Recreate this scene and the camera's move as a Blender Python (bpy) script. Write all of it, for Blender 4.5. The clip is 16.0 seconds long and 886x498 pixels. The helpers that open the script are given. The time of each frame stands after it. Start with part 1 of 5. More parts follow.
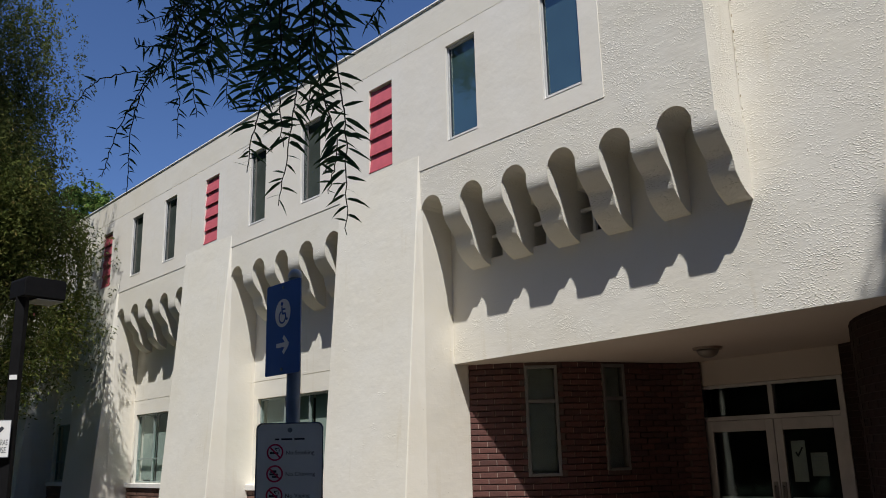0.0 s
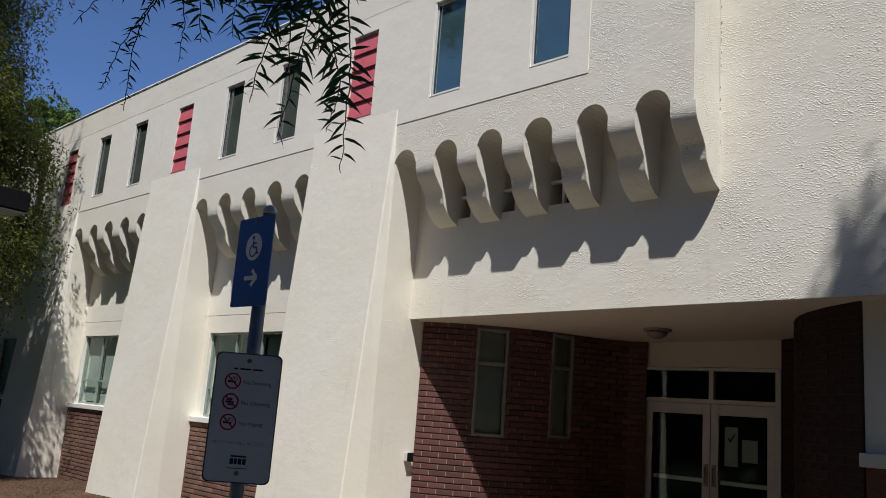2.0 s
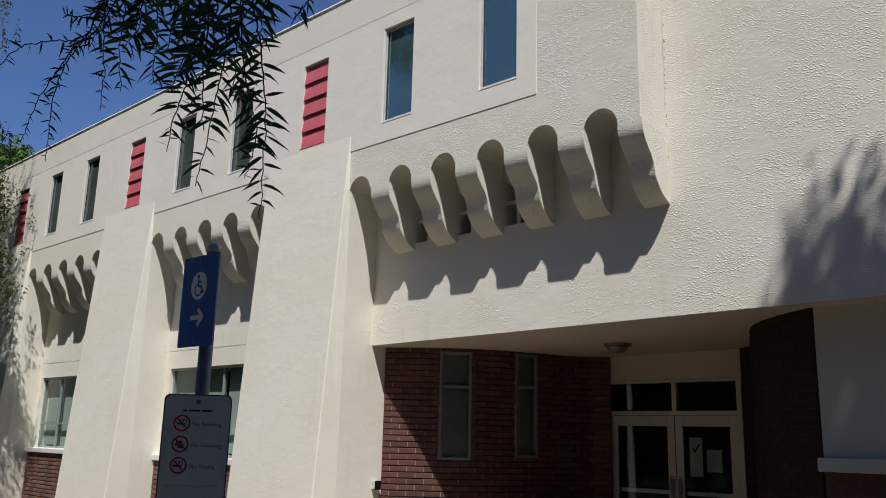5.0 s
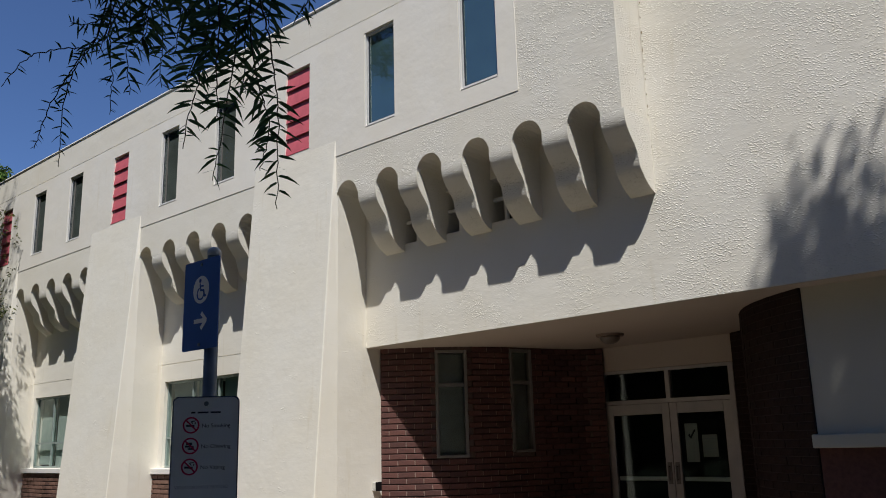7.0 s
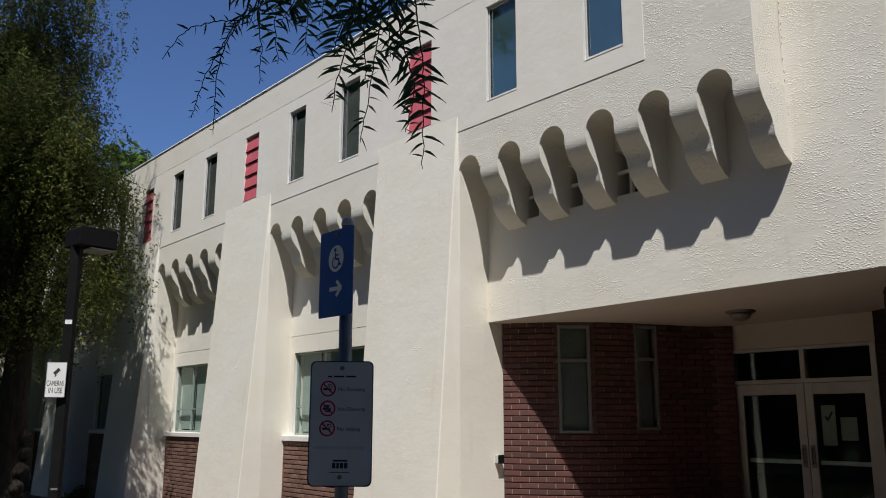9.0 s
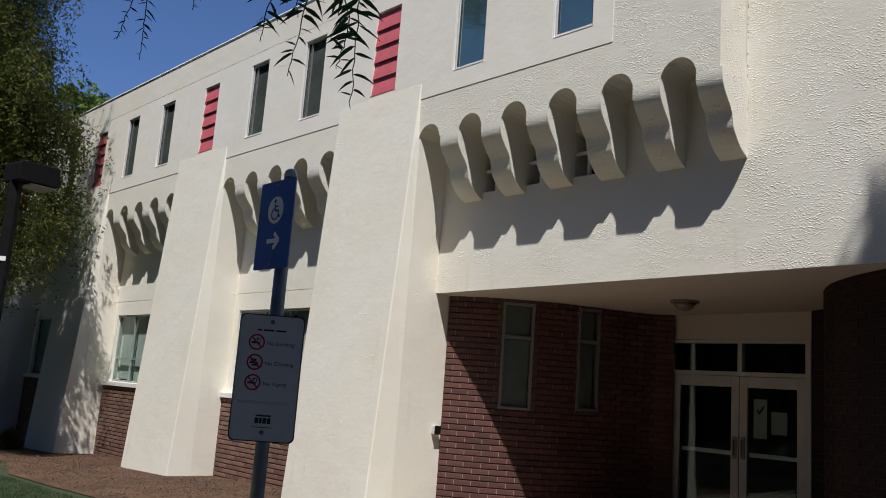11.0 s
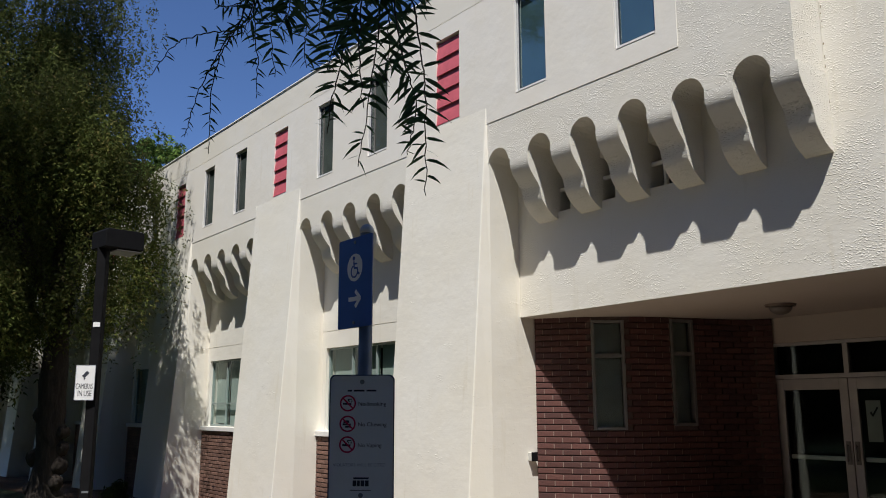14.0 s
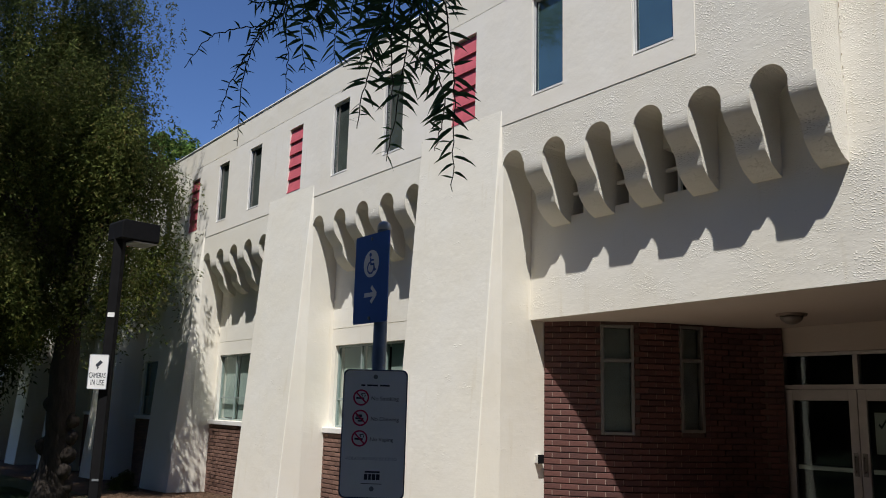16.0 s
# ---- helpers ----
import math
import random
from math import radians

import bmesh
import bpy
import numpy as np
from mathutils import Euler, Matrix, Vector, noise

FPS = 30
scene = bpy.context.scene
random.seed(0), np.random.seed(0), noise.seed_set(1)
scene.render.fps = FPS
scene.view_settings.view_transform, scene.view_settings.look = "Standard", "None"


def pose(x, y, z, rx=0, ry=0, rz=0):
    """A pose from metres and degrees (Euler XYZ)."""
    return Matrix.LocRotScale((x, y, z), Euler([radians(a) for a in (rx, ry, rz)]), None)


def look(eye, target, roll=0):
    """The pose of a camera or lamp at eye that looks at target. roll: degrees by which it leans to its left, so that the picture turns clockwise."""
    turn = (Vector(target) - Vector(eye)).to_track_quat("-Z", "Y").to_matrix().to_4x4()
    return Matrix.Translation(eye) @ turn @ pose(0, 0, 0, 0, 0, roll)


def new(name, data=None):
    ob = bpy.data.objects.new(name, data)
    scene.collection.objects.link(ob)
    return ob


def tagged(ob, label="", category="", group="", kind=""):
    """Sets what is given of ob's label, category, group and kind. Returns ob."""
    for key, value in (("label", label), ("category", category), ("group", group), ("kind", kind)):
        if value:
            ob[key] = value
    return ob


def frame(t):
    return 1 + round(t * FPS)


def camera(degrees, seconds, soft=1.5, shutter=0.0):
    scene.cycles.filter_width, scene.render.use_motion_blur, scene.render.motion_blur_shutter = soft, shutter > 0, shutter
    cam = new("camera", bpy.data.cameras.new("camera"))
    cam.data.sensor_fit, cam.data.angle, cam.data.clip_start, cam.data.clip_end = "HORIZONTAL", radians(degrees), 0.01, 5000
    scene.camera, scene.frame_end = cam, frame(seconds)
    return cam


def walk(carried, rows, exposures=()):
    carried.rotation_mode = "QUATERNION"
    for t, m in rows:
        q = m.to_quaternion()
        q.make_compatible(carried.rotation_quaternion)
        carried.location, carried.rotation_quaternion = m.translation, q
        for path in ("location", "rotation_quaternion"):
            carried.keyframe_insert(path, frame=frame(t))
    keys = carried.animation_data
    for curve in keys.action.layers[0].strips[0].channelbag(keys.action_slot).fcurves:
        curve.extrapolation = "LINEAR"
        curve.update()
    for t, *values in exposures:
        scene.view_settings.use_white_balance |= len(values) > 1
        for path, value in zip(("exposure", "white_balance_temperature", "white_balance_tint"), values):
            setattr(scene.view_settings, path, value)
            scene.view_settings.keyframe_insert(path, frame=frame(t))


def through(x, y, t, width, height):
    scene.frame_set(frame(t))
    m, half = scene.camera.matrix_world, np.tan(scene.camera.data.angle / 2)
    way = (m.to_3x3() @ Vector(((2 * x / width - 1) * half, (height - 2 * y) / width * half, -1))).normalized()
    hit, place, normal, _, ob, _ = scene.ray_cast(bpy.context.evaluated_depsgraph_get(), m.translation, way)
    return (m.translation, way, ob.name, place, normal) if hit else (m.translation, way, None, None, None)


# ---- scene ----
cam = camera(55.65, 16.0, soft=0.95)
PATH = [
    (0, (8.648, -7.443, 1.655), (7.2112, -6.1376, 2.1372), -1.44),
    (0.5, (8.659, -7.481, 1.647), (7.2986, -6.1014, 2.1410), 0.20),
    (1, (8.652, -7.504, 1.638), (7.2828, -6.1266, 2.1173), 2.15),
    (1.5, (8.680, -7.520, 1.619), (7.2901, -6.1475, 2.0477), 3.70),
    (2, (8.683, -7.536, 1.608), (7.2934, -6.1509, 1.9974), 4.44),
    (2.5, (8.680, -7.540, 1.611), (7.2873, -6.1527, 1.9790), 4.23),
    (3, (8.707, -7.542, 1.612), (7.3038, -6.1625, 1.9723), 4.18),
    (3.5, (8.715, -7.539, 1.620), (7.2856, -6.1868, 1.9787), 4.28),
    (4, (8.718, -7.514, 1.636), (7.2851, -6.1694, 2.0081), 3.66),
    (4.5, (8.737, -7.497, 1.657), (7.3648, -6.1045, 2.0797), 2.47),
    (5, (8.760, -7.485, 1.652), (7.4364, -6.0519, 2.0942), 1.40),
    (5.2, (8.780, -7.457, 1.645), (7.4825, -6.0007, 2.0899), 0.76),
    (7.3, (8.749, -7.588, 1.583), (7.4370, -6.1475, 2.0345), -2.15),
    (7.5, (8.738, -7.593, 1.583), (7.3866, -6.1966, 2.0559), -2.09),
    (8, (8.754, -7.614, 1.573), (7.3687, -6.2614, 2.0723), -1.39),
    (8.5, (8.754, -7.639, 1.550), (7.3255, -6.3234, 2.0301), -0.33),
    (9, (8.719, -7.618, 1.541), (7.2199, -6.3564, 1.9418), 0.16),
    (9.2, (8.698, -7.650, 1.550), (7.1967, -6.3851, 1.9346), 0.01),
    (11.3, (8.711, -7.486, 1.506), (7.2640, -6.1459, 1.8391), 4.85),
    (11.5, (8.713, -7.505, 1.507), (7.2282, -6.2089, 1.8462), 4.91),
    (12, (8.700, -7.526, 1.509), (7.1118, -6.3619, 1.8571), 5.10),
    (12.5, (8.680, -7.500, 1.508), (7.0273, -6.4224, 1.8376), 4.32),
    (13, (8.657, -7.473, 1.503), (6.9988, -6.3879, 1.7753), 2.95),
    (13.5, (8.631, -7.447, 1.582), (6.9830, -6.3459, 1.8509), 0.77),
    (14, (8.634, -7.470, 1.674), (7.0797, -6.2682, 2.0463), -0.13),
    (14.5, (8.650, -7.504, 1.679), (7.0880, -6.3380, 2.1280), 1.53),
    (15, (8.649, -7.521, 1.665), (7.0763, -6.3758, 2.1273), 2.30),
    (15.5, (8.647, -7.522, 1.659), (7.0652, -6.3692, 2.0688), 2.22),
    (16, (8.647, -7.519, 1.651), (7.0789, -6.3365, 2.0263), 1.55),
]
walk(cam, [(t, look(eye, target, roll)) for t, eye, target, roll in PATH],
     [(0, 0.16), (3, 0.14), (5, 0.08), (7.3, 0.09), (9, 0.10), (11.3, 0.17), (13, 0.24), (16, 0.25)])

# ---- daylight ----
SUN = Vector((0.54, -0.55, 1.40)).normalized()
world = bpy.data.worlds.new("sky")
scene.world = world
world.use_nodes = True
wn = world.node_tree
wn.nodes.clear()
sky = wn.nodes.new("ShaderNodeTexSky")
sky.sky_type = "NISHITA"
sky.sun_disc = False
sky.sun_elevation = math.asin(SUN.z)
sky.sun_rotation = math.atan2(SUN.x, SUN.y)
sky.air_density, sky.dust_density, sky.ozone_density = 1.0, 0.0, 4.5
sky.altitude = 2500
bg = wn.nodes.new("ShaderNodeBackground")
bg.inputs["Strength"].default_value = 0.088
wout = wn.nodes.new("ShaderNodeOutputWorld")
deep = wn.nodes.new("ShaderNodeMix")
deep.data_type, deep.blend_type = "RGBA", "MULTIPLY"
deep.inputs[0].default_value = 1.0
deep.inputs[7].default_value = (0.90, 1.01, 1.22, 1)
wn.links.new(sky.outputs[0], deep.inputs[6])
wn.links.new(deep.outputs[2], bg.inputs["Color"])
wn.links.new(bg.outputs[0], wout.inputs["Surface"])
sun_data = bpy.data.lights.new("sun", "SUN")
sun_data.energy, sun_data.angle, sun_data.color = 4.65, radians(0.53), (1.0, 0.975, 0.935)
sun = new("sun", sun_data)
sun.matrix_world = look(SUN * 60, (0, 0, 0))


# ---- materials ----
def material(name):
    m = bpy.data.materials.new(name)
    m.use_nodes = True
    t = m.node_tree
    b = t.nodes["Principled BSDF"]
    return m, t, b


def node(t, kind, **values):
    n = t.nodes.new(kind)
    for key, v in values.items():
        n.inputs[key].default_value = v
    return n


def coords(t, stretch=(1, 1, 1)):
    c = t.nodes.new("ShaderNodeTexCoord")
    mp = t.nodes.new("ShaderNodeMapping")
    mp.inputs["Scale"].default_value = stretch
    t.links.new(c.outputs["Object"], mp.inputs["Vector"])
    return mp.outputs["Vector"]


def noise_tex(t, vec, scale, detail=4.0, rough=0.55):
    n = node(t, "ShaderNodeTexNoise", Scale=scale, Detail=detail, Roughness=rough)
    t.links.new(vec, n.inputs["Vector"])
    return n.outputs["Fac"]


def ramp(t, fac, stops):
    r = t.nodes.new("ShaderNodeValToRGB")
    while len(r.color_ramp.elements) < len(stops):
        r.color_ramp.elements.new(0.5)
    for e, (p, c) in zip(r.color_ramp.elements, stops):
        e.position, e.color = p, (*c, 1)
    t.links.new(fac, r.inputs["Fac"])
    return r.outputs["Color"]


def mix(t, a, b, fac, blend="MIX"):
    n = t.nodes.new("ShaderNodeMix")
    n.data_type, n.blend_type = "RGBA", blend
    for socket, v in ((n.inputs[0], fac), (n.inputs[6], a), (n.inputs[7], b)):
        if isinstance(v, (int, float)):
            socket.default_value = v
        elif isinstance(v, tuple):
            socket.default_value = (*v, 1)
        else:
            t.links.new(v, socket)
    return n.outputs[2]


def bump(t, b, height, strength, distance, below=None):
    n = node(t, "ShaderNodeBump", Strength=strength, Distance=distance)
    t.links.new(height, n.inputs["Height"])
    if below:
        t.links.new(below, n.inputs["Normal"])
    t.links.new(n.outputs["Normal"], b.inputs["Normal"])
    return n.outputs["Normal"]


def plain(name, colour, rough=0.6, metal=0.0, vary=0.12, scale=8.0, grain=0.0):
    m, t, b = material(name)
    v = coords(t)
    n = noise_tex(t, v, scale, 5)
    lo = tuple(c * (1 - vary) for c in colour)
    hi = tuple(min(1, c * (1 + vary)) for c in colour)
    t.links.new(ramp(t, n, [(0.3, lo), (0.7, hi)]), b.inputs["Base Color"])
    b.inputs["Roughness"].default_value = rough
    b.inputs["Metallic"].default_value = metal
    if grain:
        bump(t, b, noise_tex(t, v, scale * 12, 3), grain, 0.004)
    return m


def noise_out(t, vec, scale):
    n = node(t, "ShaderNodeTexNoise", Scale=scale, Detail=2.0)
    t.links.new(vec, n.inputs["Vector"])
    return n.outputs["Color"]


def stucco(name, colour, coarse, depth, cover=(0.42, 0.62), pits=0.5):
    """Painted stucco: level trowel strokes, with raised grit in loose drifts, small pits whose shade is only coloured
    in, faint streaks and a yellow tinge in places.
    """
    m, t, b = material(name)
    v = coords(t)
    big = noise_tex(t, v, 0.7, 4)
    base = ramp(t, big, [(0.3, tuple(c * f for c, f in zip(colour, (0.97, 0.95, 0.905)))), (0.65, colour)])
    streak = noise_tex(t, coords(t, (3.0, 3.0, 0.25)), 2.2, 5, 0.6)
    stain = ramp(t, streak, [(0.62, (1, 1, 1)), (0.82, (0.90, 0.87, 0.80))])
    level = coords(t, (0.72, 0.72, 1.25))
    drift = ramp(t, noise_tex(t, coords(t, (0.8, 0.8, 1.3)), 2.3, 5, 0.68), [(cover[0], (0.04, 0.04, 0.04)), (cover[1], (1, 1, 1))])
    # shade of the pits, put into the colour as dark specks
    pit_shade = ramp(t, noise_tex(t, level, coarse * 0.75, 2, 0.5), [(0.20, (0.45, 0.42, 0.38)), (0.27, (1, 1, 1))])
    t.links.new(mix(t, mix(t, base, stain, 1.0, "MULTIPLY"), pit_shade, pits, "MULTIPLY"), b.inputs["Base Color"])
    b.inputs["Roughness"].default_value = 0.92
    b.inputs["Specular IOR Level"].default_value = 0.15
    wobble = mix(t, level, noise_out(t, level, coarse * 0.8), 0.012)
    bead = node(t, "ShaderNodeTexVoronoi", Scale=coarse, Randomness=1.0)
    t.links.new(wobble, bead.inputs["Vector"])
    round_top = ramp(t, bead.outputs["Distance"], [(0.05, (1, 1, 1)), (0.55, (0, 0, 0))])
    chosen = ramp(t, bead.outputs["Color"], [(0.26, (0, 0, 0)), (0.66, (1, 1, 1))])
    grit = mix(t, round_top, chosen, 1.0, "MULTIPLY")
    strokes = noise_tex(t, coords(t, (0.22, 0.22, 1.6)), coarse * 0.45, 3, 0.6)
    lumps = mix(t, (0.0, 0.0, 0.0), grit, drift)
    first = bump(t, b, noise_tex(t, v, 2.5, 4), 0.35, 0.03)
    second = bump(t, b, strokes, 0.4, depth * 0.45, first)
    bump(t, b, lumps, 0.95, depth * 1.4, second)
    return m


M_ROUGH = stucco("rough_stucco", (0.785, 0.755, 0.685), 56.0, 0.0085, (0.40, 0.60), 0.6)
M_FAIR = stucco("fair_stucco", (0.785, 0.755, 0.685), 56.0, 0.0068, (0.47, 0.72), 0.6)
M_WALL = stucco("stucco", (0.81, 0.78, 0.705), 40.0, 0.0050, (0.60, 0.78), 0.5)
M_SMOOTH = stucco("smooth_plaster", (0.845, 0.815, 0.755), 40.0, 0.0010, (0.62, 0.85), 0.15)
# Darker and browner than the stucco: the entrance's shade put into the colour.
M_SOFFIT = stucco("soffit_shade_plaster", (0.50, 0.44, 0.38), 30.0, 0.003, (0.5, 0.8), 0.2)
# Pale stucco standing in shade: the shade is put into this grey.
M_SHADEWALL = stucco("shade_grey_plaster", (0.64, 0.60, 0.50), 40.0, 0.0012, (0.62, 0.85), 0.15)
M_RED = plain("coral_red_paint", (0.57, 0.12, 0.15), 0.6, 0, 0.12, 5)
M_ALU = plain("aluminium", (0.62, 0.62, 0.60), 0.4, 0.5, 0.08, 6)
M_ALU_GREY = plain("grey_window_frame", (0.21, 0.20, 0.185), 0.45, 0.3, 0.1, 6)
M_SASH = plain("pale_grey_sash", (0.60, 0.60, 0.60), 0.5, 0.1, 0.08, 6)
M_GREEN_FRAME = plain("green_grey_frame", (0.30, 0.36, 0.34), 0.5, 0.2, 0.1, 6)
M_WHITE = plain("white_paint", (0.80, 0.78, 0.74), 0.5, 0, 0.05, 4)
M_DOOR = plain("pale_door_frame", (0.46, 0.44, 0.42), 0.5, 0.1, 0.08, 5)
# Near-black colour in place of the darkness behind glass and vents.
M_UNLIT = plain("unlit_depth", (0.02, 0.02, 0.022), 0.9, 0, 0.3, 2)
M_BLACK = plain("black_paint", (0.007, 0.007, 0.008), 0.75, 0, 0.2, 12, 0.1)
M_BLACK.node_tree.nodes["Principled BSDF"].inputs["Specular IOR Level"].default_value = 0.12
M_STEEL = plain("galvanised_steel", (0.20, 0.22, 0.24), 0.6, 0.4, 0.15, 14, 0.1)
M_PARAPET = plain("painted_coping", (0.84, 0.81, 0.75), 0.85, 0, 0.14, 7, 0.4)
M_COPING = plain("coping_metal", (0.70, 0.68, 0.64), 0.5, 0.3, 0.15, 2)
M_PAPER = plain("paper", (0.5, 0.5, 0.48), 0.8, 0, 0.05, 5)
M_INK = plain("dark_ink", (0.03, 0.035, 0.05), 0.7, 0, 0.1, 8)
M_SIGN_GREY = plain("silver_sign_face", (0.82, 0.85, 0.86), 0.34, 0.1, 0.06, 3)
M_SIGN_BLUE = plain("blue_sign_face", (0.018, 0.075, 0.33), 0.36, 0, 0.1, 4)
M_SIGN_WHITE = plain("white_sign_face", (0.8, 0.8, 0.8), 0.4, 0, 0.04, 4)
M_SIGN_RED = plain("red_sign_ink", (0.50, 0.02, 0.09), 0.5, 0, 0.08, 10)
M_FAINT = plain("faded_ink", (0.40, 0.42, 0.48), 0.6, 0, 0.1, 10)
M_BLIND = plain("pale_blind", (0.36, 0.41, 0.38), 0.8, 0, 0.1, 3)
M_SLITBLIND = plain("dim_grey_blind", (0.34, 0.36, 0.32), 0.8, 0, 0.15, 3)
# Backing panels of the upper panes; the blue one paints in sky reflection.
M_SKYBACK = plain("sky_blue_backing", (0.06, 0.11, 0.13), 0.7, 0, 0.15, 2)
M_GREYBACK = plain("charcoal_backing", (0.075, 0.085, 0.082), 0.8, 0, 0.3, 2)


def glass(name, tint, gloss=0.04, ior=1.55):
    """Window glass: tinted, see-through, with a mirror sheen that grows at flat angles."""
    m, t, b = material(name)
    t.nodes.remove(b)
    clear = t.nodes.new("ShaderNodeBsdfTransparent")
    clear.inputs["Color"].default_value = (*tint, 1)
    shine = node(t, "ShaderNodeBsdfGlossy", Roughness=gloss)
    shine.inputs["Color"].default_value = (0.88, 1.0, 0.96, 1)
    f = node(t, "ShaderNodeFresnel", IOR=ior)
    ms = t.nodes.new("ShaderNodeMixShader")
    t.links.new(f.outputs[0], ms.inputs[0])
    t.links.new(clear.outputs[0], ms.inputs[1])
    t.links.new(shine.outputs[0], ms.inputs[2])
    t.links.new(ms.outputs[0], t.nodes["Material Output"].inputs["Surface"])
    return m


M_GLASS = glass("window_glass", (0.75, 0.82, 0.80))
M_FROST = glass("dusty_glass", (0.85, 0.88, 0.86), 0.45)
M_SOLAR = glass("reflective_solar_glass", (0.55, 0.65, 0.63), 0.03, 2.9)


def brick_mat(name, low, middle, high):
    m, t, b = material(name)
    info = t.nodes.new("ShaderNodeObjectInfo")
    geo = t.nodes.new("ShaderNodeNewGeometry")
    add = node(t, "ShaderNodeMath")
    add.operation = "ADD"
    t.links.new(info.outputs["Random"], add.inputs[0])
    t.links.new(geo.outputs["Random Per Island"], add.inputs[1])
    fr = node(t, "ShaderNodeMath")
    fr.operation = "FRACT"
    t.links.new(add.outputs[0], fr.inputs[0])
    col = ramp(t, fr.outputs[0], [(0.0, low), (0.5, middle), (1.0, high)])
    v = coords(t)
    dirt = ramp(t, noise_tex(t, v, 26, 4), [(0.35, (0.72, 0.70, 0.70)), (0.62, (1.1, 1.08, 1.05))])
    t.links.new(mix(t, col, dirt, 0.8, "MULTIPLY"), b.inputs["Base Color"])
    b.inputs["Roughness"].default_value = 0.75
    bump(t, b, noise_tex(t, v, 90, 3), 0.4, 0.003)
    return m


# Entrance brick is darkened towards its shade; bay brick is lighter and browner.
M_BRICK = brick_mat("shade_dark_red_brick", (0.070, 0.028, 0.024), (0.094, 0.036, 0.030), (0.124, 0.049, 0.040))
M_BAYBRICK = brick_mat("lighter_brown_brick", (0.13, 0.070, 0.052), (0.18, 0.098, 0.073), (0.23, 0.13, 0.098))
# East entrance wall: its deep shade is put into brick and joint colours.
M_SHADEBRICK = brick_mat("shade_brown_brick", (0.0225, 0.0125, 0.010), (0.025, 0.0135, 0.011), (0.028, 0.015, 0.012))
M_SHADEBRICK.node_tree.nodes["Principled BSDF"].inputs["Specular IOR Level"].default_value = 0.15
M_SHADEJOINT = plain("shade_brown_joint", (0.036, 0.021, 0.017), 0.95, 0, 0.2, 30, 0.3)
M_MORTAR = plain("dark_mortar", (0.115, 0.078, 0.066), 0.95, 0, 0.2, 30, 0.3)
M_PERPEND = plain("pale_mortar", (0.27, 0.19, 0.155), 0.9, 0, 0.15, 40, 0.2)


def grass_mat():
    m, t, b = material("lawn_grass")
    v = coords(t)
    patch = noise_tex(t, v, 0.55, 5, 0.6)
    fine = noise_tex(t, v, 16, 5, 0.7)
    c1 = ramp(t, patch, [(0.3, (0.021, 0.037, 0.013)), (0.7, (0.050, 0.072, 0.027))])
    c2 = ramp(t, fine, [(0.3, (0.6, 0.62, 0.5)), (0.7, (1.15, 1.15, 1.0))])
    t.links.new(mix(t, c1, c2, 0.9, "MULTIPLY"), b.inputs["Base Color"])
    b.inputs["Roughness"].default_value = 0.95
    bump(t, b, fine, 0.9, 0.05)
    return m


def mulch_mat():
    m, t, b = material("red_bark_mulch")
    v = coords(t)
    vo = t.nodes.new("ShaderNodeTexVoronoi")
    vo.inputs["Scale"].default_value = 22
    t.links.new(v, vo.inputs["Vector"])
    base = ramp(t, noise_tex(t, v, 1.2, 5), [(0.3, (0.050, 0.027, 0.014)), (0.7, (0.128, 0.069, 0.036))])
    chips = ramp(t, vo.outputs["Color"], [(0.1, (0.45, 0.42, 0.4)), (0.9, (1.35, 1.3, 1.25))])
    t.links.new(mix(t, base, chips, 0.8, "MULTIPLY"), b.inputs["Base Color"])
    b.inputs["Roughness"].default_value = 0.95
    bump(t, b, vo.outputs["Distance"], 0.9, 0.03)
    return m


def leaf_mat(name, dark, light, dry, through=0.25):
    m, t, b = material(name)
    geo = t.nodes.new("ShaderNodeNewGeometry")
    v = coords(t)
    c = ramp(t, geo.outputs["Random Per Island"], [(0.0, dark), (0.55, light), (0.9, tuple(0.5 * (a + d) for a, d in zip(light, dry))), (1.0, dry)])
    # Lit clumps and shaded gaps put into the leaf colour by broad noise.
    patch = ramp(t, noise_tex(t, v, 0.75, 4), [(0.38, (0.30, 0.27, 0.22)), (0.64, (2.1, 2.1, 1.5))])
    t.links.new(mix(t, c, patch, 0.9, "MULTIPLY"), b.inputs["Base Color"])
    b.inputs["Roughness"].default_value = 0.8
    b.inputs["Specular IOR Level"].default_value = 0.12
    tr = t.nodes.new("ShaderNodeBsdfTranslucent")
    tr.inputs["Color"].default_value = (*[min(1, c * 1.6) for c in light], 1)
    ms = node(t, "ShaderNodeMixShader", Fac=through)
    t.links.new(b.outputs[0], ms.inputs[1])
    t.links.new(tr.outputs[0], ms.inputs[2])
    t.links.new(ms.outputs[0], t.nodes["Material Output"].inputs["Surface"])
    return m


def bark_mat():
    m, t, b = material("furrowed_bark")
    v = coords(t, (1, 1, 0.3))
    n = noise_tex(t, v, 9, 6, 0.65)
    t.links.new(ramp(t, n, [(0.3, (0.012, 0.009, 0.007)), (0.7, (0.046, 0.034, 0.026))]), b.inputs["Base Color"])
    b.inputs["Roughness"].default_value = 0.95
    bump(t, b, n, 1.0, 0.05)
    return m


M_RUST = plain("rust_stain", (0.30, 0.24, 0.16), 0.95, 0, 0.3, 30)
M_GRASS, M_MULCH, M_BARK = grass_mat(), mulch_mat(), bark_mat()
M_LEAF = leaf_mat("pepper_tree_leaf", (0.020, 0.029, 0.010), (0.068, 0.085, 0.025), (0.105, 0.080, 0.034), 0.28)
M_LEAF_NEAR = leaf_mat("hanging_leaf", (0.022, 0.050, 0.032), (0.046, 0.090, 0.050), (0.07, 0.09, 0.04), 0.22)
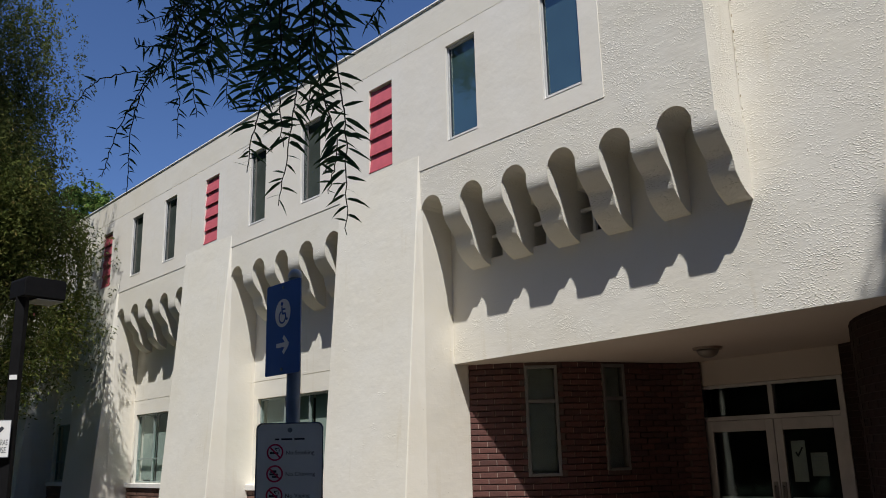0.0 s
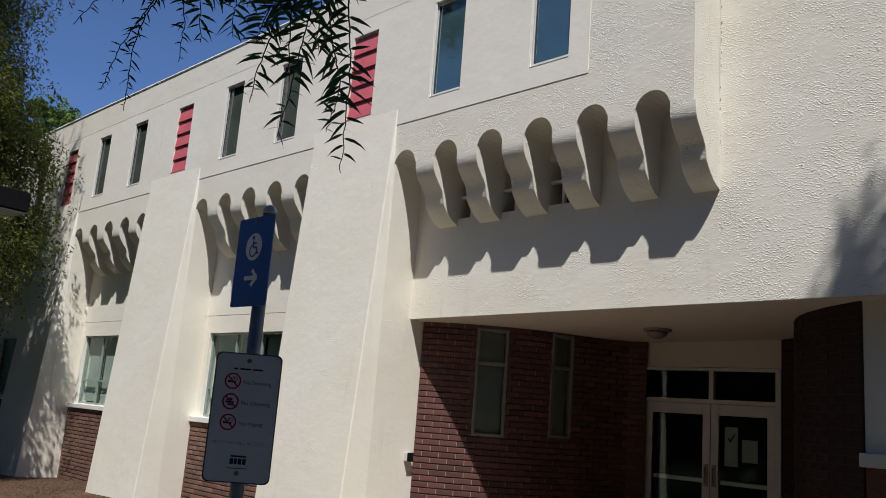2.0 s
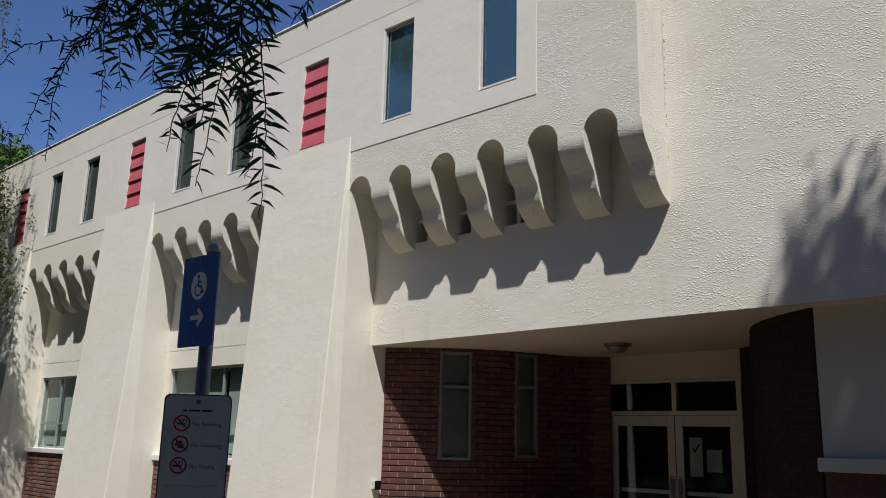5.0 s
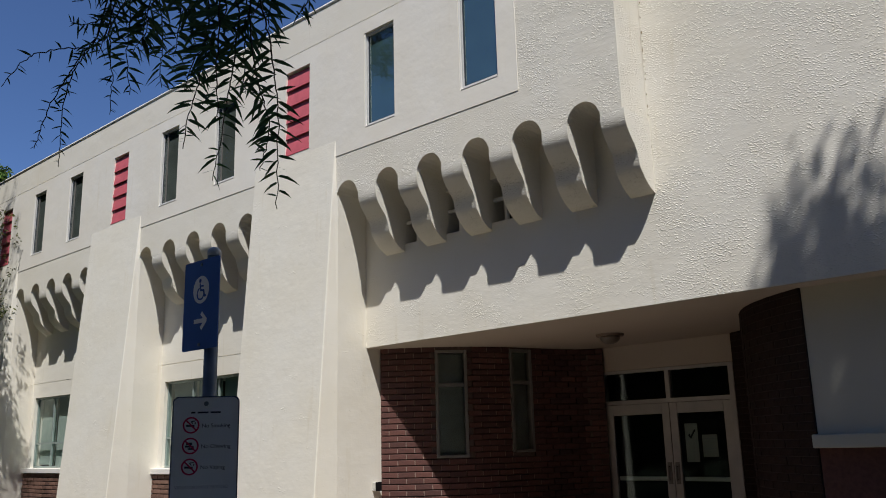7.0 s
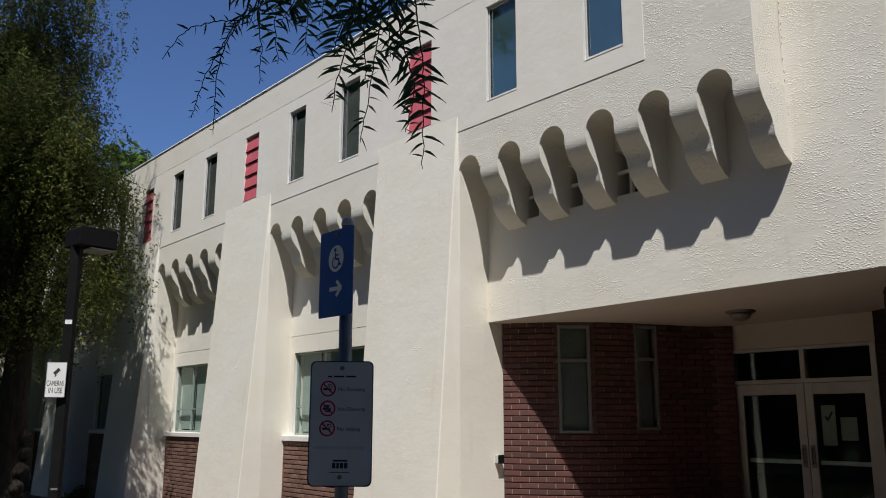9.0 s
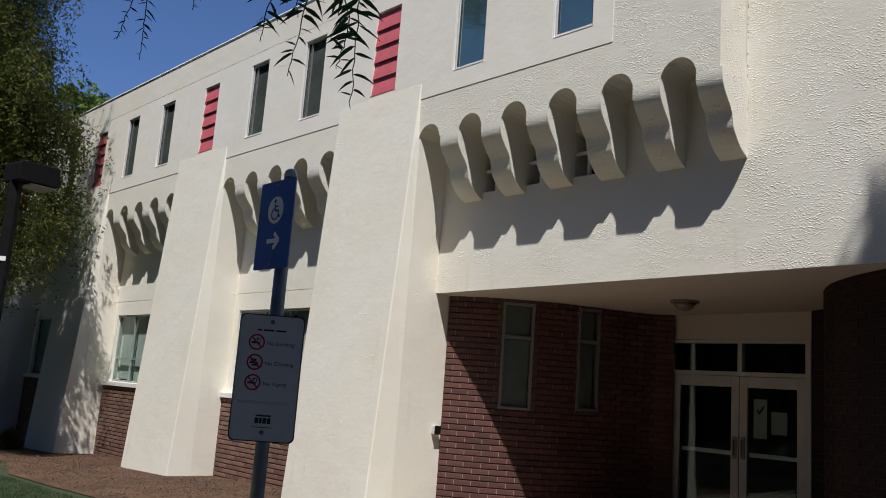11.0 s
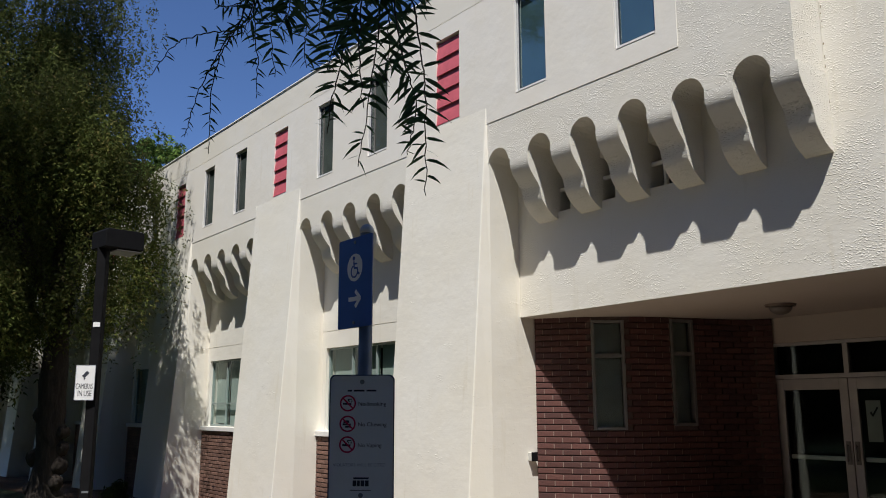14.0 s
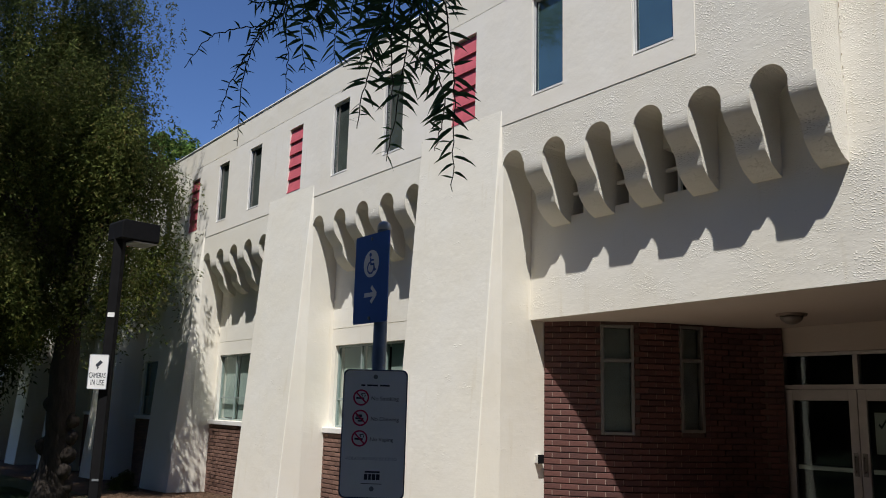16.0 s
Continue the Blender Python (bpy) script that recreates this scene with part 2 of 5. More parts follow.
M_LEAF_FAR = leaf_mat("far_tree_leaf", (0.045, 0.085, 0.022), (0.10, 0.16, 0.045), (0.14, 0.15, 0.05))
M_TWIG = plain("twig", (0.045, 0.040, 0.024), 0.8, 0, 0.2, 20)
M_PAVE = plain("red_brown_paving", (0.15, 0.09, 0.075), 0.9, 0, 0.2, 3, 0.3)
M_DARKPAVE = plain("concrete", (0.265, 0.230, 0.172), 0.9, 0, 0.2, 3, 0.3)
M_ASPHALT = plain("asphalt", (0.05, 0.05, 0.052), 0.95, 0, 0.2, 5, 0.3)
M_ORANGE = plain("orange_red_paint", (0.60, 0.10, 0.03), 0.4, 0, 0.1, 4)


# ---- building blocks ----
def mesh_of(name, verts, faces):
    me = bpy.data.meshes.new(name)
    me.from_pydata([tuple(v) for v in verts], [], faces)
    me.update()
    return me


def link(name, me, mat, parent=None, label="", kind=""):
    ob = new(name, me)
    if mat and not me.materials:
        me.materials.append(mat)
    if parent:
        ob.parent = parent
    return tagged(ob, label, kind=kind)


def part(name, bm, mat, parent, label="", kind="", smooth=False):
    me = bpy.data.meshes.new(name)
    bmesh.ops.recalc_face_normals(bm, faces=bm.faces)
    if smooth:
        for f in bm.faces:
            f.smooth = True
    bm.to_mesh(me)
    bm.free()
    return link(name, me, mat, parent, label, kind)


def thing(name, at, label, category, group="", kind=""):
    ob = new(name)
    ob.matrix_world = at if isinstance(at, Matrix) else Matrix.Translation(at)
    return tagged(ob, label, category, group, kind)


def box(bm, lo, hi, m=None, bevel=0.0):
    made = bmesh.ops.create_cube(bm, size=1.0)["verts"]
    mid = (Vector(lo) + Vector(hi)) / 2
    size = Vector(hi) - Vector(lo)
    for v in made:
        v.co = Vector((v.co.x * size.x, v.co.y * size.y, v.co.z * size.z)) + mid
    if bevel:
        edges = list({e for v in made for e in v.link_edges})
        made = list({v for f in bmesh.ops.bevel(bm, geom=edges, offset=bevel, segments=2, affect="EDGES", profile=0.5)["faces"] for v in f.verts}
                    | {v for v in made if v.is_valid})
    if m:
        bmesh.ops.transform(bm, matrix=m, verts=made)
    return made


def boxes(*pairs, bevel=0.0):
    bm = bmesh.new()
    for lo, hi in pairs:
        box(bm, lo, hi, bevel=bevel)
    return bm


def rod(bm, a, b, r0, r1=None, sides=10):
    a, b = Vector(a), Vector(b)
    r1 = r0 if r1 is None else r1
    made = bmesh.ops.create_cone(bm, cap_ends=True, segments=sides, radius1=r0, radius2=r1, depth=(b - a).length)["verts"]
    turn = (b - a).to_track_quat("Z", "Y").to_matrix().to_4x4()
    bmesh.ops.transform(bm, matrix=Matrix.Translation((a + b) / 2) @ turn, verts=made)
    return made


def prism(bm, outline, axis, lo, hi):
    """A closed outline in the two other axes, drawn out along one axis."""
    def at(p, d):
        return {"x": (d, p[0], p[1]), "y": (p[0], d, p[1]), "z": (p[0], p[1], d)}[axis]
    a = [bm.verts.new(at(p, lo)) for p in outline]
    b = [bm.verts.new(at(p, hi)) for p in outline]
    bm.faces.new(a)
    bm.faces.new(b[::-1])
    for i in range(len(outline)):
        j = (i + 1) % len(outline)
        bm.faces.new((a[j], a[i], b[i], b[j]))


def holed(x0, x1, z0, z1, y0, y1, holes):
    """An upright slab along x with rectangular openings (x0, x1, z0, z1) right through it."""
    xs = sorted({x0, x1, *[h for q in holes for h in q[:2] if x0 < h < x1]})
    zs = sorted({z0, z1, *[h for q in holes for h in q[2:] if z0 < h < z1]})
    solid = {}
    for i in range(len(xs) - 1):
        for k in range(len(zs) - 1):
            mx, mz = (xs[i] + xs[i + 1]) / 2, (zs[k] + zs[k + 1]) / 2
            solid[i, k] = not any(a < mx < b and c < mz < d for a, b, c, d in holes)
    bm = bmesh.new()
    cache = {}

    def vert(i, k, s):
        if (i, k, s) not in cache:
            cache[i, k, s] = bm.verts.new((xs[i], (y0, y1)[s], zs[k]))
        return cache[i, k, s]
    for (i, k), full in solid.items():
        if not full:
            continue
        for s in (0, 1):
            bm.faces.new([vert(i, k, s), vert(i + 1, k, s), vert(i + 1, k + 1, s), vert(i, k + 1, s)])
        for (di, dk), (a, b) in {(-1, 0): ((0, 0), (0, 1)), (1, 0): ((1, 0), (1, 1)), (0, -1): ((0, 0), (1, 0)), (0, 1): ((0, 1), (1, 1))}.items():
            if not solid.get((i + di, k + dk), False):
                p, q = (i + a[0], k + a[1]), (i + b[0], k + b[1])
                bm.faces.new([vert(*p, 0), vert(*q, 0), vert(*q, 1), vert(*p, 1)])
    return bm


def glazing(lo, hi):
    """A single sheet of glass, facing out."""
    bm = bmesh.new()
    bm.faces.new([bm.verts.new(p) for p in ((lo[0], lo[1], lo[2]), (hi[0], lo[1], lo[2]), (hi[0], lo[1], hi[2]), (lo[0], lo[1], hi[2]))])
    return bm


def facing(bm, outward):
    bm.normal_update()
    for f in bm.faces:
        if f.normal.dot(outward) < 0:
            f.normal_flip()
    return bm


def sheet_part(name, bm, mat, parent, outward=Vector((0, -1, 0))):
    facing(bm, outward)
    me = bpy.data.meshes.new(name)
    bm.to_mesh(me)
    bm.free()
    ob = link(name, me, mat, parent)
    ob.visible_shadow = False
    return ob


def text_mesh(words, height):
    cu = bpy.data.curves.new("letters", "FONT")
    cu.body, cu.size, cu.align_x, cu.extrude = words, height, "LEFT", 0.0004
    ob = bpy.data.objects.new("letters", cu)
    scene.collection.objects.link(ob)
    bpy.context.view_layer.update()
    me = bpy.data.meshes.new_from_object(ob.evaluated_get(bpy.context.evaluated_depsgraph_get()))
    bpy.data.objects.remove(ob)
    bpy.data.curves.remove(cu)
    return me


# ---- ground ----
def ground_z(x):
    return -0.105 + 0.028 * max(-45.0, min(0.0, x))


def sheet(name, outline, lift, mat, label, category):
    bm = bmesh.new()
    bm.faces.new([bm.verts.new((x, y, ground_z(x) + lift)) for x, y in outline])
    return tagged(part(name, bm, mat, None), label, category, kind="structure")


bm = bmesh.new()
for i, (a, b) in enumerate(((-900, -45), (-45, 0), (0, 900))):
    bm.faces.new([bm.verts.new((x, y, ground_z(x))) for x, y in ((a, -900), (b, -900), (b, 900), (a, 900))])
bmesh.ops.remove_doubles(bm, verts=bm.verts, dist=0.001)
tagged(part("ground", bm, M_GRASS, None), "mown green lawn with lighter and darker patches", "lawn", kind="structure")
# mulch bed along the wall, curving back to it at its far end
edge = [(-0.2, -3.05), (-1.2, -2.85), (-2.8, -2.75), (-4.6, -2.8), (-6.4, -2.75), (-7.6, -2.35), (-9.0, -2.05), (-40, -2.2)]
sheet("mulch_bed", [(-40, 0.9), (-0.02, 0.9), (-0.02, -3.1), *edge], 0.012, M_MULCH, "red-brown bark mulch bed along the wall", "mulch bed")
sheet("pavement", [(-0.02, -14), (20, -14), (20, 0.45), (-0.02, 0.45)], 0.02, M_DARKPAVE, "weathered concrete paving before the entrance", "pavement")
bm = boxes(((-0.6, 0.45, -0.4), (9.5, 5.2, -0.035)))
tagged(part("floor", bm, M_PAVE, None), "red-brown concrete floor of the sheltered entrance", "floor", kind="structure")

# ---- the building ----
BAY = 5.53
BAYS = [-BAY * i for i in range(8)]
END = -39.3
TOP = 8.10
D = 0.555
hall = thing("building", (0, 0, 0), "two-storey off-white stucco building with buttress piers and corbelled bays", "building")

win_up = [(0.61, 1.21), (2.38, 2.99)]
LOUVRE = (-1.19, -0.61, 5.925, 7.305)
ZW = (5.912, 7.35)
holes = []
for b in BAYS[:7]:
    holes += [(b + lo, b + hi, *ZW) for lo, hi in win_up]
    holes.append((b + LOUVRE[0], b + LOUVRE[1], LOUVRE[2], LOUVRE[3]))
part("upper_wall", holed(END, 3.281, 5.66, TOP, 0.0, 0.62, holes), M_WALL, hall)
for n, b in enumerate(BAYS[:7]):
    part("band", boxes(((b - 0.05, 0.0, 5.26), (4.622 if n == 0 else b + BAY - 1.90, 0.62, 5.66))), M_ROUGH if n == 0 else M_WALL, hall)
part("upper_wall_end", boxes(((3.281, 0.0, 5.66), (4.622, 0.62, TOP))), M_ROUGH, hall)
# smooth panel that carries the windows, a little proud of the wall, and lower between the piers
small = [(a + 0.002, b - 0.002, c + 0.002, d - 0.002) for a, b, c, d in holes]
low = [(b - 1.955, b - 0.0, 5.0, 5.875) for b in BAYS]
part("window_panel", holed(END, 3.28, 5.64, 7.555, -0.007, 0.12, small + low), M_SMOOTH, hall, "smooth cream plaster panel")
part("parapet", boxes(((END, -0.004, 7.57), (3.30, 0.06, TOP - 0.002))), M_WALL, hall)
part("coping", boxes(((END - 0.03, -0.022, TOP), (4.66, 0.42, TOP + 0.055)), bevel=0.022), M_PARAPET, hall, "off-white painted coping with worn spots")
part("roof", boxes(((END, 0.4, TOP - 0.3), (12.0, 14.0, TOP - 0.1))), M_COPING, hall)
part("back_wall", boxes(((END, 13.7, -1.5), (12.0, 14.0, TOP - 0.31)), ((END, 0.56, -1.5), (END + 0.3, 13.7, TOP - 0.31)), ((11.7, 0.9, -1.5), (12.0, 13.7, TOP - 0.31))), M_WALL, hall)


def arch_band(x0, arches, x1, mat):
    """The wall above the corbels, its underside cut into round arches."""
    top, spring, r = 5.26, 5.02, 0.215
    cuts = [x0] + [x for a in arches for x in (a, a + 2 * r)] + [x1]
    for a in arches:
        arc = [(a + r + r * math.cos(t), spring + r * math.sin(t)) for t in np.linspace(0, math.pi, 13)]
        bm = bmesh.new()
        prism(bm, arc + [(a, top), (a + 2 * r, top)], "y", 0.0, D + 0.05)
        lip = [e for e in bm.edges if all(v.co.y < 0.01 and v.co.z < top - 0.005 for v in e.verts)]
        bmesh.ops.bevel(bm, geom=lip, offset=0.005, segments=1, affect="EDGES", profile=0.5)
        part("arch", bm, mat, hall)
    for lo, hi in zip(cuts[::2], cuts[1::2]):
        if hi - lo > 0.02:
            bm = bmesh.new()
            prism(bm, [(lo, spring), (hi, spring), (hi, top), (lo, top)], "y", 0.0, D + 0.05)
            part("arch_spandrel", bm, mat, hall)


def corbel_mesh(width):
    """A stepped bracket, seen from the side as two scallops with a notch between."""
    side = [(D + 0.05, 5.022), (0.0, 5.022), (0.0, 4.975), (0.004, 4.925), (0.013, 4.875), (0.027, 4.830), (0.052, 4.790), (0.095, 4.735), (0.140, 4.680), (0.184, 4.632),
            (0.205, 4.606), (0.216, 4.582), (0.223, 4.558), (0.229, 4.532), (0.236, 4.504), (0.245, 4.464), (0.255, 4.418), (0.300, 4.362), (0.352, 4.304), (0.410, 4.254), (0.472, 4.213), (D, 4.180), (D + 0.05, 4.180)]
    bm = bmesh.new()
    prism(bm, side, "x", 0.0, width)
    sharp = [e for e in bm.edges if all(v.co.y < D - 0.01 for v in e.verts) and abs(e.verts[0].co.x - e.verts[1].co.x) < 1e-5]
    bmesh.ops.bevel(bm, geom=sharp, offset=0.007, segments=2, affect="EDGES", profile=0.5)
    bmesh.ops.recalc_face_normals(bm, faces=bm.faces)
    for f in bm.faces:
        f.smooth = True
    me = bpy.data.meshes.new("corbel")
    bm.to_mesh(me)
    me.set_sharp_from_angle(angle=radians(32))
    bm.free()
    me.materials.append(M_ROUGH)
    return me


corbel_shape, end_corbel_shape = corbel_mesh(0.348), corbel_mesh(0.297)
STEP = 0.777
for n, b in enumerate(BAYS[:5]):
    count = 6 if n == 0 else 5
    arches = [b + (0.036 + STEP * i if i else 0.010) for i in range(count)]
    stop = 4.625 if n == 0 else b + BAY - 1.94
    arch_band(b - 0.02, arches, stop, M_ROUGH if n == 0 else M_WALL)
    for i, a in enumerate(arches):
        last = n == 0 and i == count - 1
        if i < count - 1 or last:
            c = link("corbel", end_corbel_shape if last else corbel_shape, M_ROUGH, hall)
            c.location = (b + 0.466 + STEP * i, 0, 0)

# rough wall left bare at the end of the upper storey, and the taller wall beside it


def wall_edge(x):
    return 2.915 + 0.0115 * max(0.0, x)


slots = [(0.80, 1.04), (1.575, 1.82), (2.35, 2.72)]
vents = [(lo, hi, 4.285, 4.86) for lo, hi in slots]
wall_bm = holed(-0.05, 4.628, 3.0, 5.2, D, D + 0.3, vents)
part("lower_wall", wall_bm, M_FAIR, hall)
bm = bmesh.new()
prism(bm, [(-0.05, wall_edge(0)), (4.628, wall_edge(4.628)), (4.628, 3.0), (-0.05, 3.0)], "y", D, D + 0.3)
part("lintel", bm, M_FAIR, hall)
bm = bmesh.new()
prism(bm, [(4.628, wall_edge(4.628)), (10.5, wall_edge(10.5)), (10.5, 9.4), (4.628, 9.4)], "y", D, D + 0.3)
part("tall_wall", bm, M_ROUGH, hall, "rough off-white stucco wall with rust-stained joint")
# rust marks and chips down the inner corner
rnd = random.Random(4)
z = 4.55
while z < 7.3:
    bm = bmesh.new()
    w, h = rnd.uniform(0.005, 0.014), rnd.uniform(0.012, 0.06) * (2.2 if rnd.random() < 0.12 else 1.0)
    x = 4.634 + rnd.uniform(0, 0.012)
    edge = [(x + rnd.uniform(-0.3, 0.3) * w, z), (x + w, z + h * rnd.uniform(0.2, 0.5)), (x + w * rnd.uniform(0.4, 0.9), z + h), (x - w * rnd.uniform(0, 0.6), z + h * rnd.uniform(0.4, 0.7))]
    prism(bm, edge, "y", D - 0.004, D + 0.01)
    part("crack", bm, M_RUST, hall, "dark rusty crack in the corner joint")
    z += h + rnd.uniform(0.02, 0.16)

# black sheet that paints the darkness inside the vents
part("vent_back", boxes(((0.7, D + 0.29, 4.2), (2.9, D + 0.31, 4.95))), M_UNLIT, hall)
for lo, hi in slots:
    part("vent_bar", boxes(((lo, D + 0.04, 4.575), (hi, D + 0.10, 4.615)), bevel=0.004), M_WHITE, hall)
part("vent_post", boxes(((2.535, D + 0.05, 4.29), (2.575, D + 0.10, 4.57)), bevel=0.004), M_WHITE, hall)


# ---- piers ----
def pier_mesh(depth=0.86):
    zs = [5.875, 5.84, 5.0, 3.4, 1.2, -0.2, -1.6]
    bm = bmesh.new()
    rings = []
    for z in zs:
        f = (5.875 - z) / 6.0
        front = -0.010 - 0.393 * f
        right = -0.01 - 0.02 * f
        rings.append([bm.verts.new((x, y, z)) for x, y in ((-1.945, depth), (-1.945 + 0.01 * f, front), (right, front), (0.018, 0.02), (0.022, depth))])
    for a, b in zip(rings, rings[1:]):
        for i in range(5):
            j = (i + 1) % 5
            bm.faces.new((a[i], a[j], b[j], b[i]))
    bm.faces.new(rings[0])
    bm.faces.new(rings[-1][::-1])
    bmesh.ops.recalc_face_normals(bm, faces=bm.faces)
    edges = [e for e in bm.edges if all(v in [r[k] for r in rings] for k in (2,) for v in e.verts) or all(v in [r[1] for r in rings] for v in e.verts)]
    bmesh.ops.bevel(bm, geom=edges, offset=0.014, segments=3, affect="EDGES", profile=0.5)
    me = bpy.data.meshes.new("pier")
    bm.to_mesh(me)
    bm.free()
    me.materials.append(M_WALL)
    return me


pier_shape = pier_mesh()
for b in BAYS:
    p = link("pier", pier_shape, M_WALL, hall, "battered stucco buttress pier")
    p.location = (b, 0, 0)


# ---- upper windows and red louvres ----
def window_up(b, lo, hi, shade):
    w = new("window")
    w.parent = hall
    x0, x1 = b + lo + 0.004, b + hi - 0.004
    z0, z1 = ZW[0] + 0.004, ZW[1] - 0.004
    y = 0.032
    f = 0.034
    part("frame", boxes(((x0, y, z0), (x0 + f, y + 0.06, z1)), ((x1 - f, y, z0), (x1, y + 0.06, z1)), ((x0 + f, y, z1 - f), (x1 - f, y + 0.06, z1)),
                        ((x0 + f, y, z0), (x1 - f, y + 0.06, z0 + f + 0.022)), bevel=0.004), M_SASH, w, "pale grey aluminium frame")
    part("lining", boxes(((x0, -0.002, z0), (x0 + 0.014, y - 0.008, z1)), ((x0 + 0.015, -0.012, z0), (x1 - 0.001, y - 0.002, z0 + 0.010)), bevel=0.003), M_WHITE, w, "white painted reveal")
    part("glazing_bead", boxes(((x0 + f, y + 0.012, z0 + f + 0.022), (x0 + f + 0.010, y + 0.024, z1 - f)), ((x0 + f + 0.010, y + 0.012, z0 + f + 0.022), (x1 - f, y + 0.024, z0 + f + 0.032))), M_INK, w, "dark rubber bead")
    sheet_part("pane", glazing((x0 + f, y + 0.025, z0 + f + 0.022), (x1 - f, 0, z1 - f)), M_SOLAR if shade == "blue" else M_GLASS, w)
    # an added backing panel, tinted with reflected sky where it is blue
    if shade == "blue":
        part("blind", boxes(((x0 + f, y + 0.034, z0 + f), (x1 - f, y + 0.042, z1 - f))), M_SKYBACK, w, "blue-grey backing panel, sky reflection put into its colour")
    else:
        part("blind", boxes(((x0 + f, y + 0.036, z0 + f), (x1 - f, y + 0.044, z1 - f))), M_GREYBACK, w, "charcoal backing panel behind the glass")
        part("meeting_stile", boxes(((x0 + f + 0.10, y + 0.004, z0 + f + 0.022), (x0 + f + 0.125, y + 0.022, z1 - f))), M_ALU_GREY, w)


for n, b in enumerate(BAYS[:5]):
    for lo, hi in win_up:
        window_up(b, lo, hi, "blue" if n == 0 else "grey")


def louvre(b):
    w = new("louvre")
    w.parent = hall
    tagged(w, "coral red louvred vent")
    x0, x1, z0, z1 = b + LOUVRE[0] + 0.003, b + LOUVRE[1] - 0.003, LOUVRE[2] + 0.003, LOUVRE[3] - 0.003
    n = 5
    h = (z1 - z0 - 0.05) / n
    part("back", boxes(((x0, 0.14, z0), (x1, 0.16, z1))), M_RED, w)
    part("sill", boxes(((x0, -0.012, z0), (x1, 0.13, z0 + 0.012))), M_RED, w)
    for i in range(n):
        bm = bmesh.new()
        za = z0 + 0.014 + i * h
        prism(bm, [(0.004, za + 0.004), (0.020, za), (0.056, za + h * 1.03), (0.038, za + h * 1.03)], "x", x0, x1)
        part("slat", bm, M_RED, w)


for b in BAYS[:4]:
    louvre(b)


# ---- lower bays: wall, window, sill, brick ----
def brick_piece(length, height, depth, mat):
    bm = bmesh.new()
    box(bm, (-length / 2, -depth, -height / 2), (length / 2, 0.0, height / 2), bevel=0.0)
    front = [e for e in bm.edges if all(v.co.y < -depth + 1e-4 for v in e.verts)]
    bmesh.ops.bevel(bm, geom=front, offset=0.004, segments=1, affect="EDGES")
    bmesh.ops.recalc_face_normals(bm, faces=bm.faces)
    me = bpy.data.meshes.new("brick")
    bm.to_mesh(me)
    bm.free()
    me.materials.append(mat)
    return me


BL, BH = 0.238, 0.082
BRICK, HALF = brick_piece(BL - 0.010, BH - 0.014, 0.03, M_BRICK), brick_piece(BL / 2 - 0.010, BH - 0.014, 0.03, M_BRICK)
SHADE_BRICK, SHADE_HALF = brick_piece(BL - 0.006, BH - 0.008, 0.006, M_SHADEBRICK), brick_piece(BL / 2 - 0.006, BH - 0.008, 0.006, M_SHADEBRICK)
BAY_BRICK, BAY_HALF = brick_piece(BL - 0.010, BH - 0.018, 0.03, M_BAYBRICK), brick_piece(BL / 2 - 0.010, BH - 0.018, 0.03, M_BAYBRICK)


